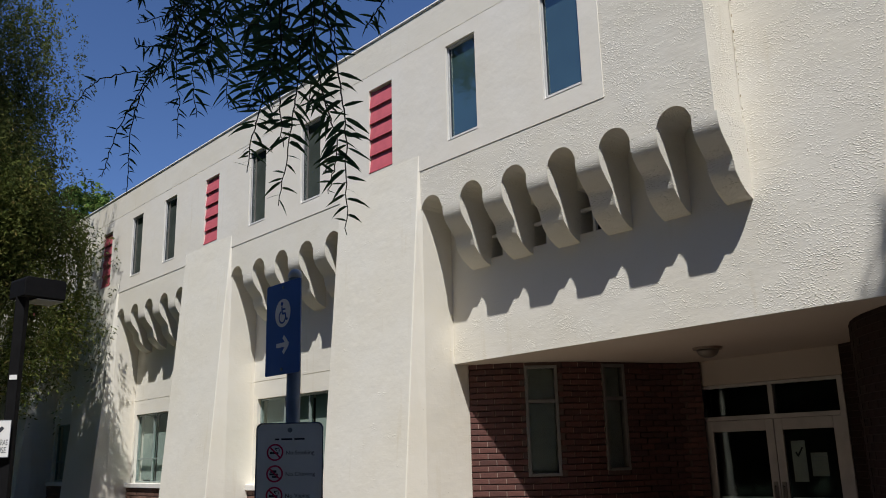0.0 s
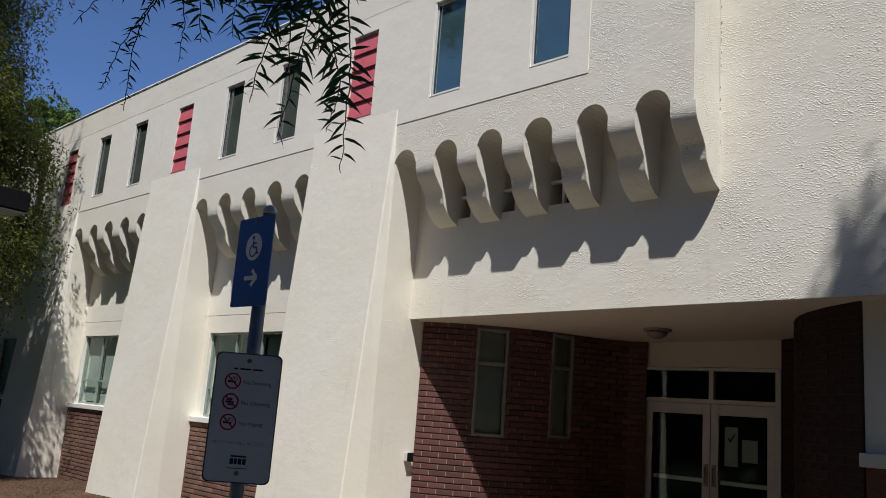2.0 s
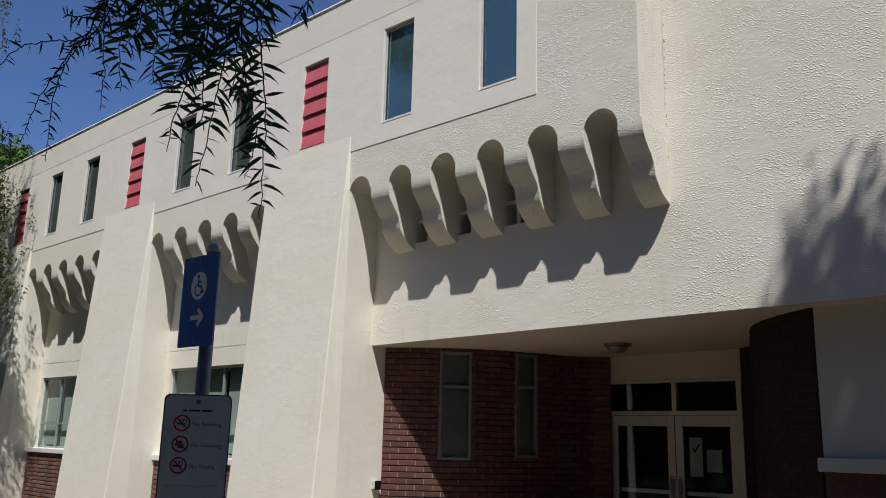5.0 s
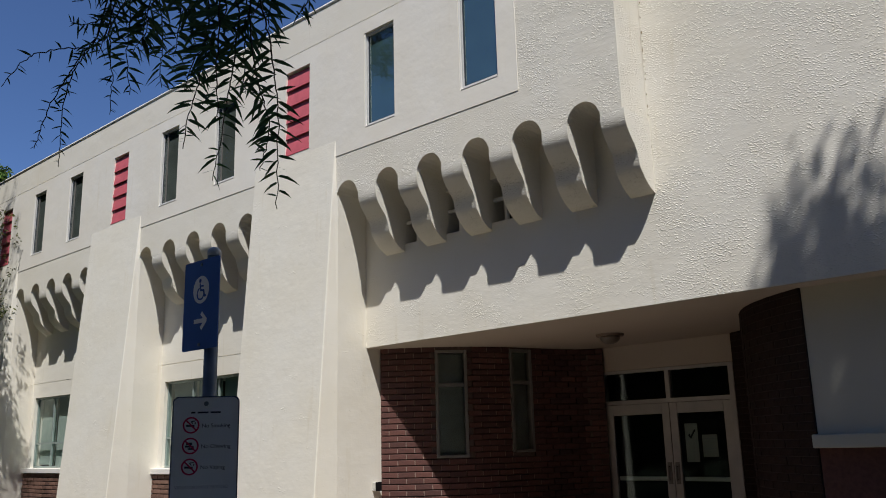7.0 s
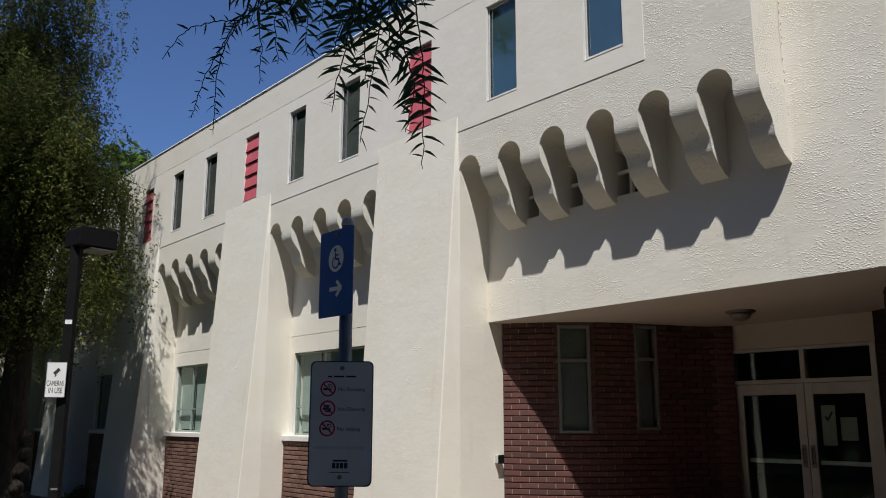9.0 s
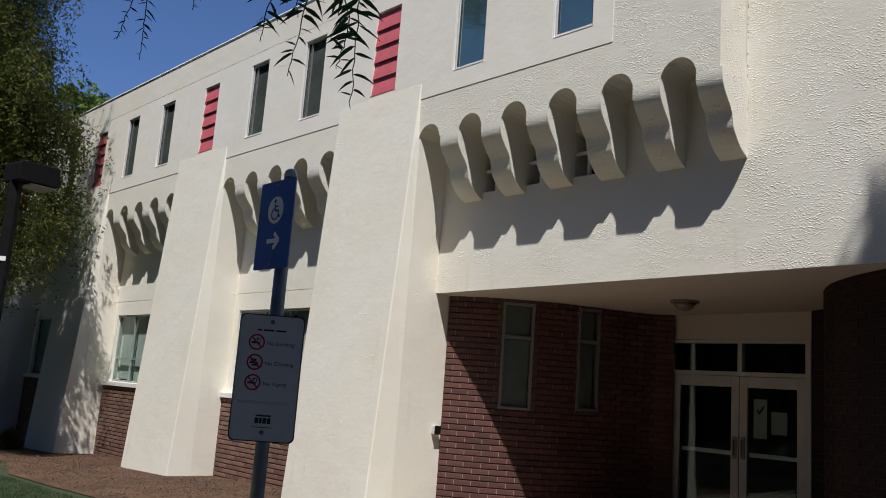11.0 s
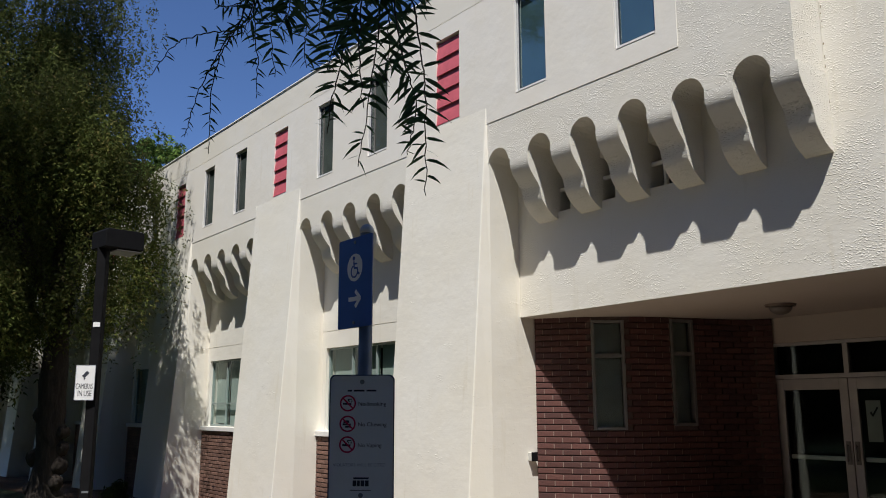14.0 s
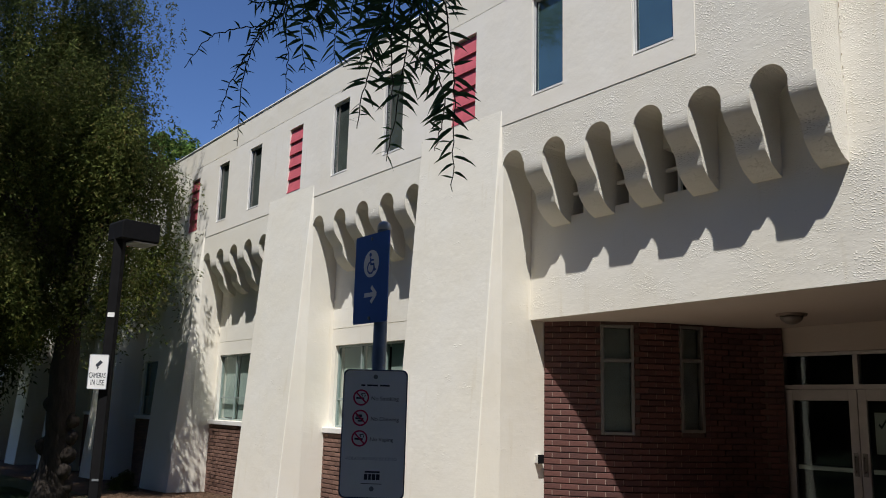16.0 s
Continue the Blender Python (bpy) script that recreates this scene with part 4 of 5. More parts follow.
# ---- lamp post with a camera notice on the lawn ----
LX, LY = -0.25, -5.03
lp = thing("street_lamp", pose(LX, LY, ground_z(LX), 0, 0, 52), "black square lamp post with a shoebox lamp head, unlit", "street lamp")
part("pole", boxes(((-0.05, -0.05, 0.0), (0.05, 0.05, 3.42)), bevel=0.012), M_BLACK, lp)
part("base_plate", boxes(((-0.13, -0.13, 0.0), (0.13, 0.13, 0.025)), bevel=0.006), M_BLACK, lp)
bm = bmesh.new()
prism(bm, [(-0.06, 3.41), (0.35, 3.41), (0.35, 3.585), (0.33, 3.605), (-0.04, 3.605), (-0.06, 3.585)], "y", -0.17, 0.17)
bmesh.ops.bevel(bm, geom=list(bm.edges), offset=0.006, segments=1, affect="EDGES")
bmesh.ops.rotate(bm, verts=bm.verts, matrix=Matrix.Rotation(radians(46), 3, "Z"))
head = part("head", bm, M_BLACK, lp, "black box-shaped lamp head")
bm = boxes(((0.075, -0.15, 3.388), (0.34, 0.15, 3.399)))
bmesh.ops.rotate(bm, verts=bm.verts, matrix=Matrix.Rotation(radians(46), 3, "Z"))
part("lens", bm, plain("lamp_lens", (0.30, 0.30, 0.28), 0.25), head, "flat pale glass lens")
part("tag", boxes(((-0.03, -0.056, 2.60), (0.04, -0.051, 2.645))), M_SIGN_WHITE, lp, "small white tag")
part("band", boxes(((-0.02, -0.056, 0.98), (0.045, -0.051, 1.0))), M_STEEL, lp)
cams, pts = plate("camera_sign", 0.182, 0.345, 0.006, 0.003, M_SIGN_WHITE, pose(LX + 0.050, LY - 0.100, 1.93, 0, 0, 66), "small white sign about cameras in use on the lamp post", "sign")
lettering("CAMERAS", 0.074, -0.083, -0.060, M_INK, cams, "", 0.49)
lettering("IN USE", 0.078, -0.062, -0.132, M_INK, cams, "", 0.56)
bm = bmesh.new()
flat_bar(bm, -0.02, 0.055, 0.025, 0.105, 0.032, -0.005, -0.0035)
flat_bar(bm, 0.0, 0.045, -0.012, 0.030, 0.010, -0.0052, -0.0035)
part("camera_symbol", bm, M_INK, cams)
bm = bmesh.new()
outline_strip(bm, pts, (0.94, 0.965), -0.0042, -0.003)
part("border", bm, M_FAINT, cams)


# ---- trees ----
def tube(bm, pts, radii, sides=9):
    rings = []
    for i, (p, r) in enumerate(zip(pts, radii)):
        d = (pts[min(i + 1, len(pts) - 1)] - pts[max(i - 1, 0)]).normalized()
        q = d.to_track_quat("Z", "Y")
        rings.append([bm.verts.new(p + q @ Vector((r * math.cos(2 * math.pi * k / sides), r * math.sin(2 * math.pi * k / sides), 0))) for k in range(sides)])
    for a, b in zip(rings, rings[1:]):
        for k in range(sides):
            bm.faces.new((a[k], a[(k + 1) % sides], b[(k + 1) % sides], b[k]))
    bm.faces.new(rings[0][::-1])
    bm.faces.new(rings[-1])


def leaf_cloud(seed, lobes, strands, leaves, size, droop, clump=0.72, tuft=26, spread=0.10):
    """Many narrow leaflets on hanging strands that start all over a set of lobes (centre, radii, and how full they are)."""
    g = np.random.default_rng(seed)
    vol = np.array([l[1][0] * l[1][1] * l[1][2] for l in lobes]) ** 0.67 * np.array([l[2] if len(l) > 2 else 1.0 for l in lobes])
    pick = g.choice(len(lobes), strands, p=vol / vol.sum())
    u = g.normal(size=(strands, 3))
    u /= np.linalg.norm(u, axis=1)[:, None]
    rad = g.uniform(0.45, 1.0, strands) ** 0.5 * (1 + 0.12 * g.normal(size=strands))
    c = np.array([l[0] for l in lobes])[pick]
    r = np.array([l[1] for l in lobes])[pick]
    start = c + u * r * rad[:, None]
    # gather the strands round clump centres, so that gaps open between them
    mid = start[g.choice(strands, max(8, strands // tuft))]
    near = mid[g.integers(0, len(mid), strands)]
    start = np.where((g.random(strands) < clump)[:, None], near + g.normal(size=(strands, 3)) * spread * r.mean(1)[:, None], start)
    length = g.uniform(0.4, 1.0, strands) * droop
    side = g.normal(size=(strands, 2)) * 0.22
    t = np.sort(g.uniform(0, 1, (strands, leaves)), axis=1)
    p = start[:, None, :] + np.stack([side[:, :1] * t * length[:, None], side[:, 1:] * t * length[:, None], -t * length[:, None]], -1)
    p = p.reshape(-1, 3) + g.normal(size=(strands * leaves, 3)) * 0.05
    n = len(p)
    d = g.normal(size=(n, 3))
    d[:, 2] = -np.abs(d[:, 2]) * 0.8 - 0.2
    d /= np.linalg.norm(d, axis=1)[:, None]
    w = np.cross(d, g.normal(size=(n, 3)))
    w /= np.linalg.norm(w, axis=1)[:, None]
    L = size * g.uniform(0.6, 1.4, n)[:, None]
    W = L * 0.17
    quad = np.stack([p, p + d * L * 0.5 + w * W, p + d * L, p + d * L * 0.5 - w * W], 1).reshape(-1, 3)
    me = bpy.data.meshes.new("crown")
    me.vertices.add(n * 4)
    me.vertices.foreach_set("co", quad.astype(np.float32).ravel())
    me.loops.add(n * 4)
    me.loops.foreach_set("vertex_index", np.arange(n * 4, dtype=np.int32))
    me.polygons.add(n)
    me.polygons.foreach_set("loop_start", np.arange(0, n * 4, 4, dtype=np.int32))
    me.update(calc_edges=True)
    return me


def trunk_mesh(seed, base, top, r0, r1, lean, burls, limbs):
    g = random.Random(seed)
    bm = bmesh.new()
    n = 12
    pts, radii = [], []
    for i in range(n + 1):
        f = i / n
        p = Vector(base).lerp(Vector(top), f) + Vector((lean * math.sin(3 * f + seed), lean * math.cos(4 * f), 0)) * f
        pts.append(p)
        radii.append((r0 + (r1 - r0) * f) * (1 + 0.10 * math.sin(7 * f + seed)) * (1 + 0.25 * max(0, 0.12 - f) / 0.12))
    tube(bm, pts, radii, 14)
    for f, a, s in burls:
        p = Vector(base).lerp(Vector(top), f)
        made = bmesh.ops.create_icosphere(bm, subdivisions=2, radius=s)["verts"]
        for v in made:
            v.co += noise.noise_vector(v.co * 9) * s * 0.25
        bmesh.ops.translate(bm, verts=made, vec=p + Vector((math.cos(a), math.sin(a), 0)) * (r0 * 0.78))
    for v in bm.verts:
        v.co += noise.noise_vector(v.co * 2.3) * 0.045
    for end, r in limbs:
        e = Vector(end)
        s = pts[g.randrange(n - 4, n + 1)]
        m = (s + e) / 2 + Vector((g.uniform(-0.3, 0.3), g.uniform(-0.3, 0.3), 0.5))
        ps = [s, s.lerp(m, 0.5) + Vector((0, 0, 0.12)), m, m.lerp(e, 0.5) + Vector((0, 0, 0.1)), e]
        tube(bm, ps, [r, r * 0.85, r * 0.65, r * 0.45, r * 0.2], 8)
    return bm


# weeping pepper tree beside the building
gz = ground_z(-11)
tree = thing("pepper_tree", (0, 0, 0), "large weeping pepper tree with a gnarled dark trunk", "tree")
part("trunk", trunk_mesh(3, (-11.1, -2.95, gz - 0.1), (-10.9, -2.8, 3.6), 0.34, 0.22, 0.10,
                         [(0.16, 0.7, 0.17), (0.24, 0.9, 0.19), (0.33, 1.1, 0.17), (0.28, -2.3, 0.20), (0.42, 0.8, 0.15), (0.08, 1.2, 0.19), (0.12, -2.4, 0.18), (0.50, -2.0, 0.15)],
                         [((-9.6, -2.3, 6.0), 0.16), ((-11.5, -5.2, 6.5), 0.17), ((-13.0, -3.6, 7.0), 0.16), ((-10.8, -3.0, 8.5), 0.18), ((-12.0, -5.6, 8.8), 0.14)]),
     M_BARK, tree, "gnarled dark trunk with burls", smooth=True)
# The last two lobes, out of view, are added to shade the crown.
LOBES = [((-11.6, -4.6, 9.6), (2.6, 2.7, 3.0)), ((-11.0, -3.3, 7.4), (2.1, 2.0, 2.2)), ((-10.2, -2.3, 5.4), (1.5, 1.5, 1.5), 0.9), ((-10.6, -2.6, 6.3), (1.0, 0.9, 1.1)), ((-9.9, -1.9, 4.3), (1.1, 0.9, 0.9), 0.5),
         ((-11.0, -4.9, 5.4), (2.0, 1.7, 1.7)), ((-11.8, -6.6, 6.6), (2.2, 2.0, 2.6)), ((-10.6, -6.3, 4.2), (1.5, 1.5, 1.1)), ((-12.8, -2.8, 8.6), (1.6, 1.5, 2.6)),
         ((-12.6, -3.0, 11.5), (2.2, 2.2, 2.2)), ((-12.0, -6.8, 10.2), (2.2, 2.2, 2.6)), ((-11.0, -8.3, 7.4), (2.0, 2.0, 3.4)), ((-10.6, -3.9, 4.2), (1.2, 1.3, 0.9)), ((-9.7, -1.7, 4.6), (0.8, 0.7, 0.9), 0.5), ((-10.0, -3.1, 7.2), (1.1, 1.0, 1.5)), ((-10.6, -3.4, 9.0), (1.1, 1.0, 1.6)), ((-11.0, -3.1, 11.0), (1.3, 1.2, 1.5)), ((-9.8, -1.4, 4.2), (0.9, 0.6, 1.1), 0.5), ((-14.6, -3.6, 9.6), (2.2, 2.4, 2.6)), ((-9.3, -8.4, 15.4), (3.2, 3.0, 1.2), 0.8), ((-9.0, -5.6, 15.6), (2.6, 2.4, 1.1), 0.8)]
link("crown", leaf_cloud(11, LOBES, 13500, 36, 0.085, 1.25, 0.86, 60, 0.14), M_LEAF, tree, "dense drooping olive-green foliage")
# a second one farther along the lawn
tree = thing("pepper_tree", (0, 0, 0), "broad old tree with drooping foliage farther along the lawn", "tree")
part("trunk", trunk_mesh(8, (-20.9, -3.85, ground_z(-20) - 0.1), (-21.1, -4.5, 4.2), 0.29, 0.22, 0.10, [(0.15, 0.4, 0.2), (0.3, 3.0, 0.2)],
                         [((-19.0, -2.5, 7.0), 0.2), ((-21.0, -6.0, 7.5), 0.2), ((-22.0, -3.0, 8.0), 0.2)]), M_BARK, tree, "", smooth=True)
LOBES2 = [((-20.5, -4.0, 8.5), (4.0, 3.6, 3.2)), ((-19.5, -6.5, 6.5), (3.0, 3.0, 2.6)), ((-21.8, -2.2, 6.9), (2.6, 1.6, 2.0), 0.4), ((-20.0, -4.0, 4.8), (3.2, 3.0, 1.4)), ((-21.0, -8.5, 8.0), (3.0, 3.0, 4.0)), ((-16.0, -2.6, 8.3), (1.9, 1.4, 2.0)), ((-18.6, -2.6, 8.6), (2.0, 1.4, 2.0)), ((-13.7, -2.3, 8.0), (1.5, 1.1, 1.6)), ((-21.6, -2.4, 8.8), (2.2, 1.4, 1.8)), ((-24.8, -2.4, 8.8), (2.4, 1.5, 2.0)), ((-24.4, -2.2, 6.0), (1.6, 1.1, 1.3)), ((-26.9, -2.2, 4.6), (1.6, 1.0, 1.9), 2.0), ((-19.0, -4.6, 3.6), (3.0, 2.0, 1.0)), ((-27.5, -2.4, 6.0), (2.0, 1.2, 1.4))]
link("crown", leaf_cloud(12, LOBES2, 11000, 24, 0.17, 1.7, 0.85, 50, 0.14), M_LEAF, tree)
# slim tree in the distance and rounded green crowns behind the roof
tree = thing("tree", (0, 0, 0), "slim dark tree trunk at the far end of the lawn", "tree")
part("trunk", trunk_mesh(5, (-31.0, -1.6, ground_z(-31) - 0.1), (-30.6, -1.6, 6.0), 0.16, 0.10, 0.1, [], [((-30, -2.5, 8), 0.08)]), M_BARK, tree)
link("crown", leaf_cloud(15, [((-31, -2, 8.5), (3.0, 3.0, 3.5)), ((-31.5, -3.5, 5.0), (2.6, 2.4, 1.8))], 1500, 16, 0.3, 1.8), M_LEAF, tree)
tree = thing("tree", (0, 0, 0), "bright green round-crowned tree behind the roof", "tree")
part("trunk", trunk_mesh(6, (-60.0, 15.0, -1.6), (-60.0, 15.0, 15.0), 0.55, 0.3, 0.2, [], [((-61, 13, 18), 0.2), ((-59, 17, 18), 0.2)]), M_BARK, tree)
link("crown", leaf_cloud(16, [((-60, 14.9, 20.8), (3.6, 3.6, 3.6)), ((-61, 12.6, 18.0), (3.5, 3.0, 3.6)), ((-59, 17.4, 18.6), (3.0, 3.0, 3.0)), ((-59, 19.2, 17.2), (2.2, 2.2, 2.4))], 2600, 22, 0.34, 0.9), M_LEAF_FAR, tree)

# the tree over the onlooker: trunk behind, crown above, and hanging twigs in view
near = thing("pepper_tree", (0, 0, 0), "pepper tree whose leafy twigs hang down before the building", "tree")
part("trunk", trunk_mesh(9, (11.6, -10.0, ground_z(5) - 0.1), (11.0, -9.4, 4.6), 0.32, 0.24, 0.08, [(0.3, 1.0, 0.15)],
                         [((8.6, -7.4, 5.8), 0.14), ((9.8, -6.0, 7.2), 0.15), ((7.4, -8.2, 7.2), 0.14), ((10.6, -3.4, 12.6), 0.12)]), M_BARK, near, "", smooth=True)
# Lobes out of view, placed to shade the paving, sign and twigs.
LOBES3 = [((10.2, -9.0, 8.6), (2.6, 2.4, 1.3)), ((7.8, -7.7, 8.8), (1.9, 1.5, 1.0)), 
          ((11.5, -6.0, 9.0), (2.6, 3.0, 1.4)), ((9.2, -5.3, 9.2), (1.8, 1.5, 0.9)), ((12.6, -10.5, 9.8), (3.0, 3.0, 2.0))]
# bough out of view, placed to cast leaf shadow on the tall wall
link("bough", leaf_cloud(14, [((10.15, -3.30, 12.8), (0.75, 0.4, 0.6)), ((11.2, -3.6, 12.8), (1.1, 0.5, 0.8))], 400, 20, 0.12, 1.2, 0.6, 20, 0.3), M_LEAF, near, "leafy top bough")
link("crown", leaf_cloud(13, LOBES3, 6500, 22, 0.22, 0.8), M_LEAF, near)

TIP = Vector((7.2670, -6.4560, 2.1090))
RIGHT, UP, AHEAD = Vector((0.5957, 0.8023, 0.0390)), Vector((0.1631, -0.1684, 0.9721)), Vector((-0.7680, 0.5918, 0.2467))
K = 1 / 1485.4


def hang(u, v, depth=0.0):
    """A place beside the lowest leaf tip: u to the right, v down, in steps of about a millimetre, depth metres farther off."""
    return TIP + (RIGHT * u - UP * v) * K * (1.800 + depth) + AHEAD * depth


LEAFLET = [(0, 0), (0.16, 0.085), (0.45, 0.105), (0.75, 0.06), (1.0, 0.0), (0.75, -0.06), (0.45, -0.105), (0.16, -0.085)]


def twig(seed, pts, leaf, density, spread=1.0):
    """A thin hanging stem with narrow, sickle-shaped leaflets along it, uneven in length and turn, some lost."""
    g = random.Random(seed)
    stem = bmesh.new()
    fine = []
    for a, b in zip(pts, pts[1:]):
        for k in range(6):
            fine.append(a.lerp(b, k / 6) + Vector((g.uniform(-1, 1), g.uniform(-1, 1), g.uniform(-1, 1))) * 0.003)
    fine.append(pts[-1])
    tube(stem, fine, [0.0021 * (1 - 0.75 * i / len(fine)) + 0.0005 for i in range(len(fine))], 5)
    verts, faces = [], []
    run = sum((b - a).length for a, b in zip(fine, fine[1:]))
    count = max(4, int(run / (0.0088 / density)))
    for i in range(count):
        if g.random() < 0.10:
            continue
        f = min(max((i + g.uniform(-0.4, 0.4)) / count, 0.0), 0.999)
        x = f * (len(fine) - 1)
        p = fine[int(x)].lerp(fine[int(x) + 1], x % 1)
        d = (fine[int(x) + 1] - fine[int(x)]).normalized()
        side = (1 if i % 2 else -1) * (1 if g.random() < 0.9 else -1)
        flat = d.cross(AHEAD).normalized()
        out = flat * side * g.uniform(0.45, 1.0) + AHEAD * g.uniform(-0.8, 0.8)
        way = (out * spread + d * g.uniform(-0.15, 0.55)).normalized()
        size = leaf * g.uniform(0.65, 1.25) * (1 - 0.5 * max(0, f - 0.8) / 0.2)
        wide = way.cross(AHEAD + Vector((g.uniform(-0.8, 0.8), g.uniform(-0.8, 0.8), g.uniform(-0.8, 0.8)))).normalized()
        bend = (d * 0.6 + Vector((0, 0, -0.7))) * size * g.uniform(0.05, 0.45)
        s = len(verts)
        for u, w in LEAFLET:
            verts.append(p + way * size * u + wide * size * w * 0.82 + bend * u * u)
        faces += [(s, s + 1, s + 7), (s + 1, s + 2, s + 6, s + 7), (s + 2, s + 3, s + 5, s + 6), (s + 3, s + 4, s + 5)]
    return stem, verts, faces


TWIGS = [
    # (seed, course as (u, v, depth) from the top down, leaflet length, density)
    (1, [(-38, -594, 0.00), (-31, -443, 0.00), (-17, -354, 0.00), (-7, -299, 0.00), (0, -237, 0.00), (4, -168, 0.00), (2, -86, 0.00), (-1, 0, 0.00)], 0.058, 0.62),
    (2, [(-72, -594, 0.08), (-75, -443, 0.08), (-65, -361, 0.08), (-75, -271, 0.08), (-86, -216, 0.08), (-99, -141, 0.08), (-117, -55, 0.08)], 0.056, 0.66),
    (3, [(-117, -594, 0.10), (-124, -443, 0.10), (-117, -340, 0.10), (-130, -271, 0.10), (-144, -216, 0.10), (-161, -154, 0.10), (-168, -113, 0.10)], 0.054, 0.75),
    (4, [(-34, -594, 0.05), (-41, -443, 0.05), (-45, -319, 0.05), (-31, -230, 0.05), (-14, -175, 0.05), (-17, -120, 0.05), (-31, -72, 0.05)], 0.052, 0.80),
    (5, [(-89, -594, 0.00), (-96, -402, 0.00), (-103, -306, 0.00), (-106, -216, 0.00), (-102, -154, 0.00)], 0.056, 0.85),
    (6, [(-96, -594, 0.12), (-103, -381, 0.12), (-127, -312, 0.12), (-148, -264, 0.12), (-163, -220, 0.12)], 0.056, 0.80),
    (7, [(-199, -594, 0.50), (-198, -443, 0.50), (-203, -374, 0.50), (-199, -306, 0.50), (-205, -271, 0.50), (-203, -227, 0.50)], 0.058, 0.62),
    (8, [(-251, -594, 0.50), (-254, -443, 0.50), (-254, -354, 0.50), (-261, -292, 0.50), (-258, -213, 0.50)], 0.050, 0.70),
    (9, [(-282, -594, 0.55), (-289, -443, 0.55), (-285, -361, 0.55), (-289, -306, 0.55), (-287, -237, 0.55), (-292, -178, 0.55)], 0.034, 0.60),
    (10, [(-247, -594, 0.55), (-264, -443, 0.55), (-282, -381, 0.55), (-316, -302, 0.55), (-337, -281, 0.55), (-364, -237, 0.55), (-392, -189, 0.55), (-409, -141, 0.55), (-417, -117, 0.55)], 0.026, 0.50),
    (11, [(-254, -594, 0.58), (-275, -429, 0.58), (-313, -312, 0.58), (-335, -279, 0.58), (-356, -237, 0.58), (-368, -189, 0.58), (-374, -141, 0.58), (-378, -86, 0.58)], 0.034, 0.50),
    (12, [(-240, -594, 0.50), (-261, -443, 0.50), (-295, -319, 0.50), (-319, -295, 0.50), (-364, -292, 0.50), (-412, -281, 0.50), (-440, -261, 0.50), (-467, -223, 0.50)], 0.038, 0.28),
    (13, [(-227, -594, 0.55), (-254, -416, 0.55), (-282, -381, 0.55), (-309, -340, 0.55), (-337, -333, 0.55), (-354, -340, 0.55)], 0.036, 0.70),
    (14, [(-220, -594, 0.50), (-247, -443, 0.50), (-268, -409, 0.50), (-309, -385, 0.50), (-350, -374, 0.50)], 0.038, 0.70),
    (15, [(-213, -594, 0.40), (-227, -443, 0.40), (-220, -388, 0.40), (-227, -326, 0.40), (-254, -285, 0.40)], 0.060, 0.85),
    (16, [(-165, -594, 0.35), (-172, -443, 0.35), (-165, -388, 0.35), (-172, -326, 0.35), (-182, -281, 0.35)], 0.062, 0.80),
    (17, [(-137, -594, 0.30), (-144, -443, 0.30), (-151, -388, 0.30), (-151, -333, 0.30), (-137, -278, 0.30)], 0.056, 0.80),
    (18, [(86, -594, 0.30), (83, -443, 0.30), (69, -402, 0.30), (48, -374, 0.30), (38, -361, 0.30)], 0.040, 0.70),
    (19, [(-371, -594, 0.50), (-381, -484, 0.50), (-364, -440, 0.50), (-371, -417, 0.50)], 0.040, 0.80),
    (20, [(0, -594, 0.10), (-5, -443, 0.10), (-5, -388, 0.10), (-14, -330, 0.10)], 0.054, 0.75),
    (21, [(-48, -594, 0.15), (-55, -443, 0.15), (-48, -381, 0.15), (-55, -306, 0.15), (-58, -237, 0.15), (-55, -216, 0.15)], 0.058, 0.85),
    (22, [(-185, -594, 0.45), (-220, -429, 0.45), (-254, -395, 0.45), (-282, -340, 0.45), (-309, -285, 0.45)], 0.058, 0.80),
    (23, [(-144, -594, 0.40), (-172, -457, 0.40), (-199, -395, 0.40), (-227, -361, 0.40), (-234, -306, 0.40)], 0.062, 0.75),
    (24, [(-103, -594, 0.20), (-110, -443, 0.20), (-124, -402, 0.20), (-144, -367, 0.20), (-172, -361, 0.20)], 0.060, 0.80),
    (25, [(-240, -594, 0.50), (-289, -464, 0.50), (-292, -409, 0.50), (-282, -361, 0.50), (-275, -312, 0.50)], 0.050, 0.80),
    (26, [(-75, -594, 0.05), (-89, -429, 0.05), (-86, -367, 0.05), (-113, -319, 0.05), (-124, -275, 0.05)], 0.058, 0.75),
    (27, [(0, -594, 0.05), (-17, -416, 0.05), (-34, -367, 0.05), (-65, -347, 0.05), (-75, -333, 0.05)], 0.056, 0.75),
    (28, [(-213, -594, 0.50), (-309, -470, 0.50), (-337, -436, 0.50), (-343, -416, 0.50)], 0.048, 0.70),
]
for seed, course, leaf, density in TWIGS:
    stem, verts, faces = twig(seed, [hang(*c) for c in course], leaf, density)
    t = part("twig", stem, M_TWIG, near)
    link("leaves", mesh_of("leaves", verts, faces), M_LEAF_NEAR, t, "narrow dark green leaflets", "stuff")
bm = bmesh.new()
tube(bm, [hang(420, -800, 0.2), hang(150, -640, 0.15), hang(-60, -594, 0.15), hang(-240, -594, 0.45), hang(-360, -594, 0.5)], [0.016, 0.012, 0.009, 0.006, 0.003], 8)
part("limb", bm, M_BARK, near, "thin drooping limb")

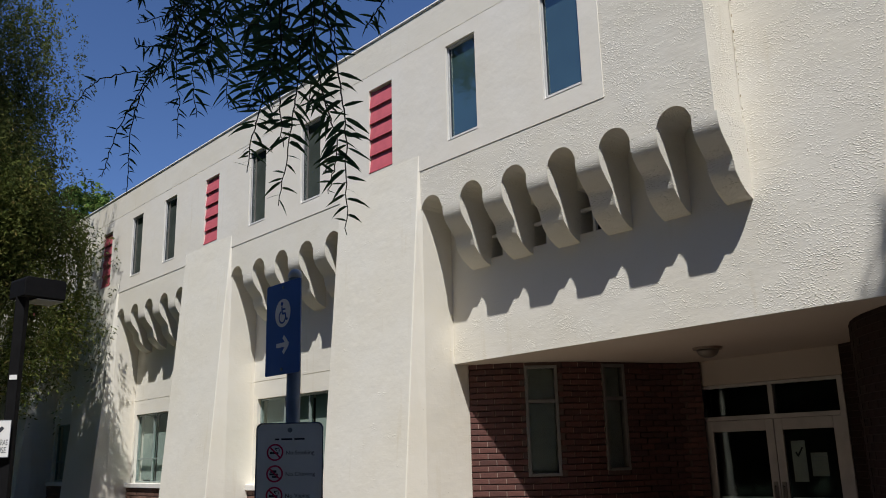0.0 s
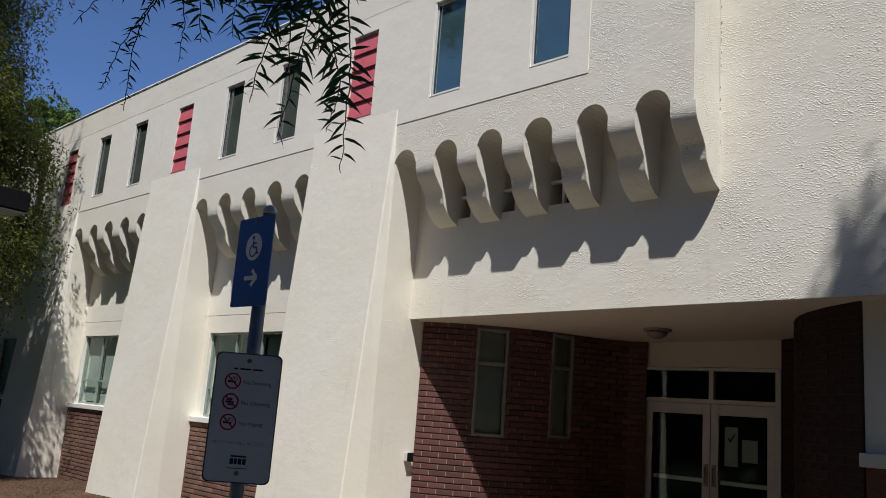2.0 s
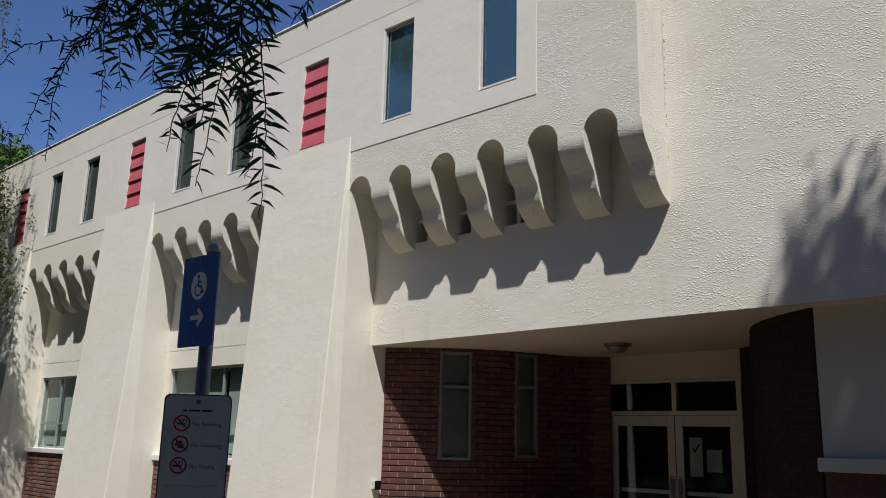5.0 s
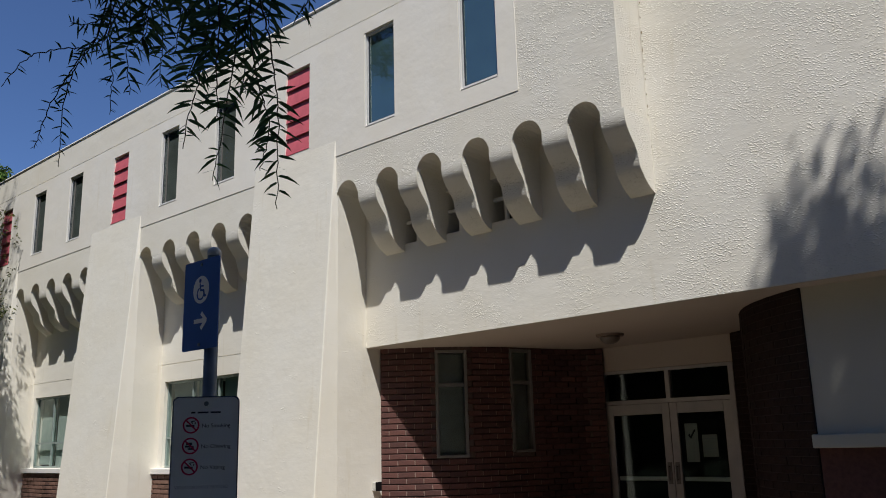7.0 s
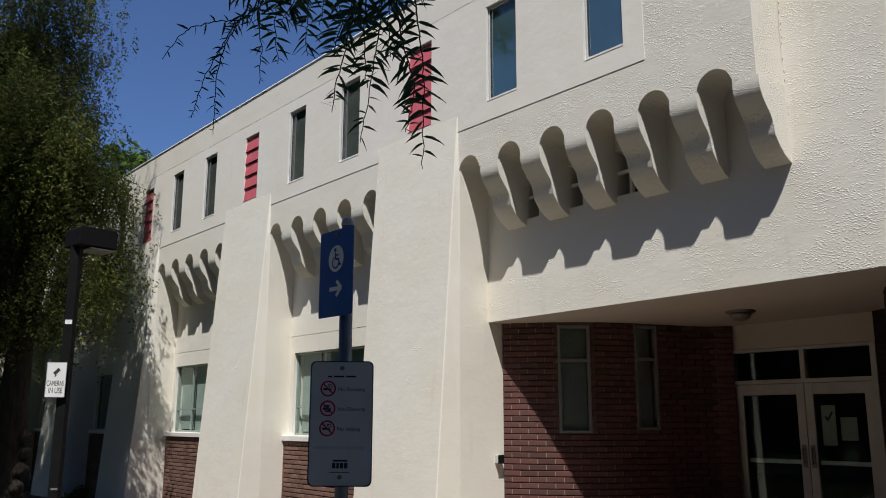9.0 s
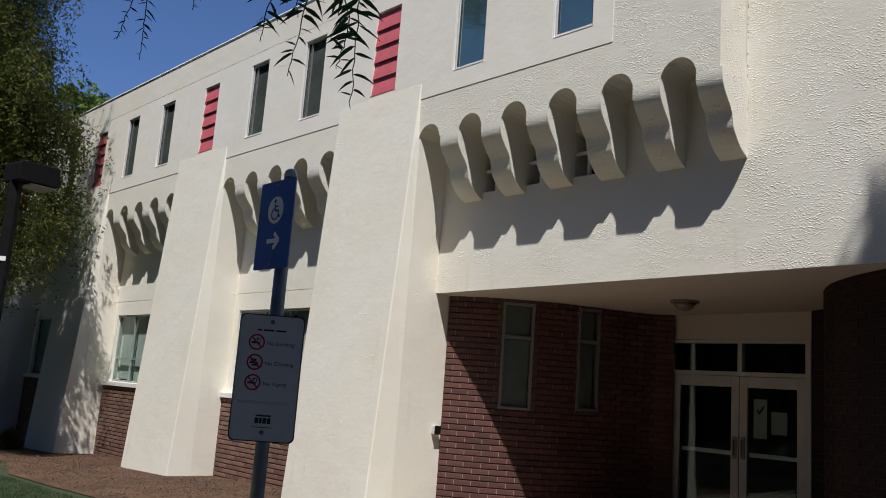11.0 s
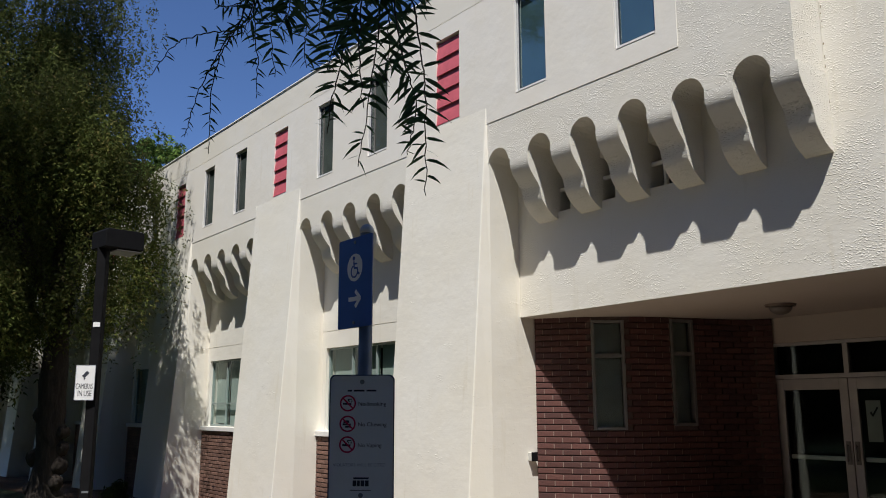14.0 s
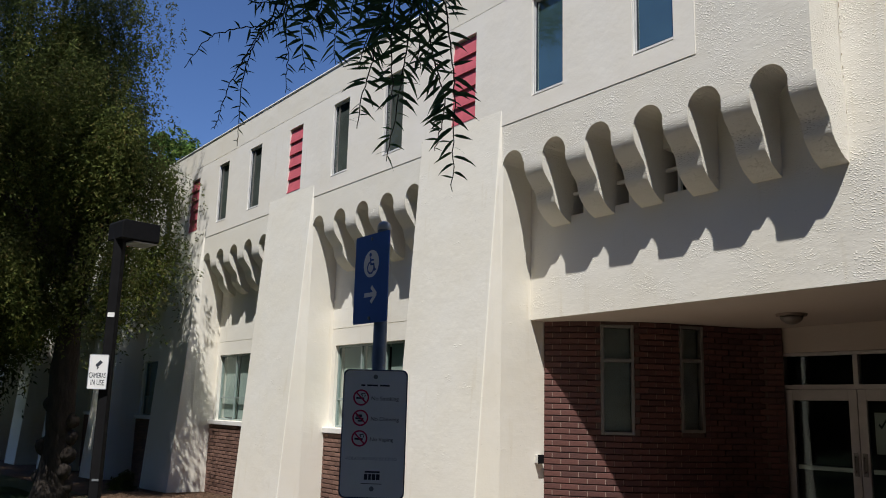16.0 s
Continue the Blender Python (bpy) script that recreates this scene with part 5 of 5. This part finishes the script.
# low shrubs at the foot of the shaded piers
for k, (x, y, s) in enumerate(((-12.5, -0.95, 0.36),)):
    sh = thing("shrub", (x, y, ground_z(x)), "small dark green shrub in the mulch bed", "shrub")
    link("foliage", leaf_cloud(30 + k, [((0, 0, s * 0.55), (s, s * 0.7, s * 0.6))], 160, 10, 0.10, 0.25), M_LEAF, sh)
    bm = bmesh.new()
    for j in range(5):
        rod(bm, (0, 0, 0), (s * 0.5 * math.cos(j * 1.3), s * 0.4 * math.sin(j * 1.3), s * 0.7), 0.012, 0.006, 6)
    part("stem", bm, M_TWIG, sh)

# bark chips on the bed, fallen leaves and grass blades on the lawn
def scatter(seed, n, place, make):
    g = np.random.default_rng(seed)
    xy = place(g, n)
    verts = make(g, xy)
    k = verts.shape[1]
    me = bpy.data.meshes.new("scatter")
    me.vertices.add(len(xy) * k)
    me.vertices.foreach_set("co", verts.reshape(-1).astype(np.float32))
    me.loops.add(len(xy) * k)
    me.loops.foreach_set("vertex_index", np.arange(len(xy) * k, dtype=np.int32))
    me.polygons.add(len(xy))
    me.polygons.foreach_set("loop_start", np.arange(0, len(xy) * k, k, dtype=np.int32))
    me.update(calc_edges=True)
    return me


def on_ground(xy, lift):
    return np.stack([xy[:, 0], xy[:, 1], -0.105 + 0.028 * np.clip(xy[:, 0], -45, 0) + lift], -1)


def chips(g, xy):
    n = len(xy)
    c = on_ground(xy, 0.014 + 0.006 * g.random(n))
    a = g.uniform(0, 2 * math.pi, n)
    l, w = g.uniform(0.004, 0.016, n), g.uniform(0.002, 0.006, n)
    d = np.stack([np.cos(a), np.sin(a), g.normal(0, 0.35, n)], -1) * l[:, None]
    e = np.stack([-np.sin(a), np.cos(a), g.normal(0, 0.5, n)], -1) * w[:, None]
    return np.stack([c - d - e, c + d - e, c + d + e, c - d + e], 1)


def blades(g, xy):
    n = len(xy)
    c = on_ground(xy, 0.0)
    a = g.uniform(0, 2 * math.pi, n)
    e = np.stack([np.cos(a), np.sin(a), 0 * a], -1) * 0.004
    tip = c + np.stack([g.normal(0, 0.016, n), g.normal(0, 0.016, n), g.uniform(0.02, 0.05, n)], -1)
    return np.stack([c - e, c + e, tip], 1)


def bed(g, n):
    return np.stack([g.uniform(-12.0, -0.1, n), g.uniform(-2.6, 0.45, n)], -1)


def lawn(g, n):
    x = g.uniform(-15.0, 0.4, n)
    return np.stack([x, g.uniform(-7.5, -2.95, n)], -1)


M_CHIP = plain("bark_chip", (0.125, 0.073, 0.045), 0.95, 0, 0.65, 9)
tagged(link("bark_chips", scatter(91, 22000, bed, chips), M_CHIP), "loose red-brown bark chips on the bed", "bark chips", kind="stuff")
M_BLADE = plain("grass_blade", (0.034, 0.060, 0.018), 0.8, 0, 0.6, 1.1)
tagged(link("grass", scatter(92, 130000, lawn, blades), M_BLADE), "short mown grass blades", "grass", kind="stuff")

# ---- the far end of the lawn ----
zf = ground_z(-60)
bm = bmesh.new()
bm.faces.new([bm.verts.new(p) for p in ((-75, -120, zf + 0.02), (-66, -120, zf + 0.02), (-66, 90, zf + 0.02), (-75, 90, zf + 0.02))])
tagged(part("road", bm, M_ASPHALT, None), "grey asphalt street beyond the lawn", "road", kind="structure")
truck = thing("utility_cart", (-58.0, 0.9, zf), "small orange-red utility cart with a white rack, parked far off", "cart")
part("body", boxes(((-0.8, -1.7, 0.35), (0.8, 1.7, 0.80)), ((-0.75, -1.6, 0.80), (0.75, -0.7, 1.60)), bevel=0.08), M_ORANGE, truck)
for y in (-0.55, 0.6, 1.6):
    part("rack_post", boxes(((-0.74, y, 0.80), (-0.68, y + 0.06, 1.75)), ((0.68, y, 0.80), (0.74, y + 0.06, 1.75))), M_WHITE, truck)
part("rack_panel", boxes(((0.69, -0.5, 1.30), (0.73, 1.66, 1.62)), bevel=0.01), M_WHITE, truck, "white side panel")
for x in (-0.8, 0.8):
    for y in (-1.1, 1.1):
        bm = bmesh.new()
        rod(bm, (x - 0.1, y, 0.33), (x + 0.1, y, 0.33), 0.33, sides=18)
        part("wheel", bm, M_BLACK, truck)
far = thing("far_building", (-96, 6, zf), "pale low building with a brown band in the distance", "building")
part("wall", boxes(((-6, -46, 0), (6, 30, 7.5))), M_WHITE, far)
part("base", boxes(((6.0, -46, 0), (6.1, 30, 2.8))), plain("brown_wall", (0.20, 0.12, 0.09), 0.9), far)
part("roof", boxes(((-6.3, -46.3, 7.5), (6.3, 30.3, 7.9))), M_COPING, far)
for i in range(12):
    w = new("window")
    w.parent = far
    y = -42 + 6 * i
    part("pane", boxes(((6.02, y, 4.0), (6.06, y + 3.4, 5.8))), plain("far_glass", (0.06, 0.07, 0.08), 0.2), w)
    part("frame", boxes(((6.01, y - 0.15, 3.85), (6.05, y + 3.55, 3.99)), ((6.01, y - 0.15, 5.81), (6.05, y + 3.55, 5.95))), M_ALU_GREY, w)
hedge = thing("hedge", (-62.0, 4.2, zf), "clipped dark green hedge beyond the lawn", "hedge")
link("foliage", leaf_cloud(36, [((0, 0, 0.9), (1.2, 2.4, 0.9)), ((0, 3.0, 0.8), (1.2, 2.0, 0.8))], 700, 10, 0.22, 0.5), M_LEAF_FAR, hedge)
bm = bmesh.new()
for j in range(7):
    rod(bm, (0, j * 0.7 - 1.5, 0), (0.2, j * 0.7 - 1.4, 1.2), 0.04, 0.02, 6)
part("stem", bm, M_TWIG, hedge)
for k, (x, y, h) in enumerate(((-48, -8, 9), (-52, -18, 10), (-60, -30, 12), (-44, -26, 11), (-70, 4, 10))):
    tr = thing("tree", (0, 0, 0), "dark green tree in the distance", "tree", "trees in the distance")
    part("trunk", trunk_mesh(40 + k, (x, y, zf - 0.1), (x, y, h * 0.5), 0.3, 0.2, 0.1, [], [((x + 1, y + 1, h * 0.7), 0.12)]), M_BARK, tr)
    link("crown", leaf_cloud(50 + k, [((x, y, h * 0.68), (h * 0.32, h * 0.34, h * 0.3)), ((x + 1, y - 2, h * 0.5), (h * 0.25, h * 0.25, h * 0.2))], 900, 16, 0.45, 1.5), M_LEAF, tr)

# tall trees added out of view behind the onlooker, to block low sky light
for k, (x, y, h) in enumerate(((-22, -24, 9), (-10, -24, 9), (2, -18, 13), (10, -19, 14), (18, -16, 14), (25, -9, 13), (26, 0, 12))):
    tr = thing("tree", (0, 0, 0), "added unseen tree across the grounds that blocks low sky", "tree", "trees across the grounds")
    z = ground_z(x)
    part("trunk", trunk_mesh(60 + k, (x, y, z - 0.1), (x, y, 5.0), 0.35, 0.22, 0.1, [], [((x + 1.5, y + 1, 7.5), 0.13), ((x - 1.5, y, 7.5), 0.13)]), M_BARK, tr)
    link("crown", leaf_cloud(70 + k, [((x, y, h), (5.4, 2.8, h * 0.5)), ((x + 3, y, 4.5), (4.5, 2.5, 2.8)), ((x - 3, y, 4.5), (4.5, 2.5, 2.8))], 2700, 12, 0.95, 2.0, 0.4), M_LEAF, tr)
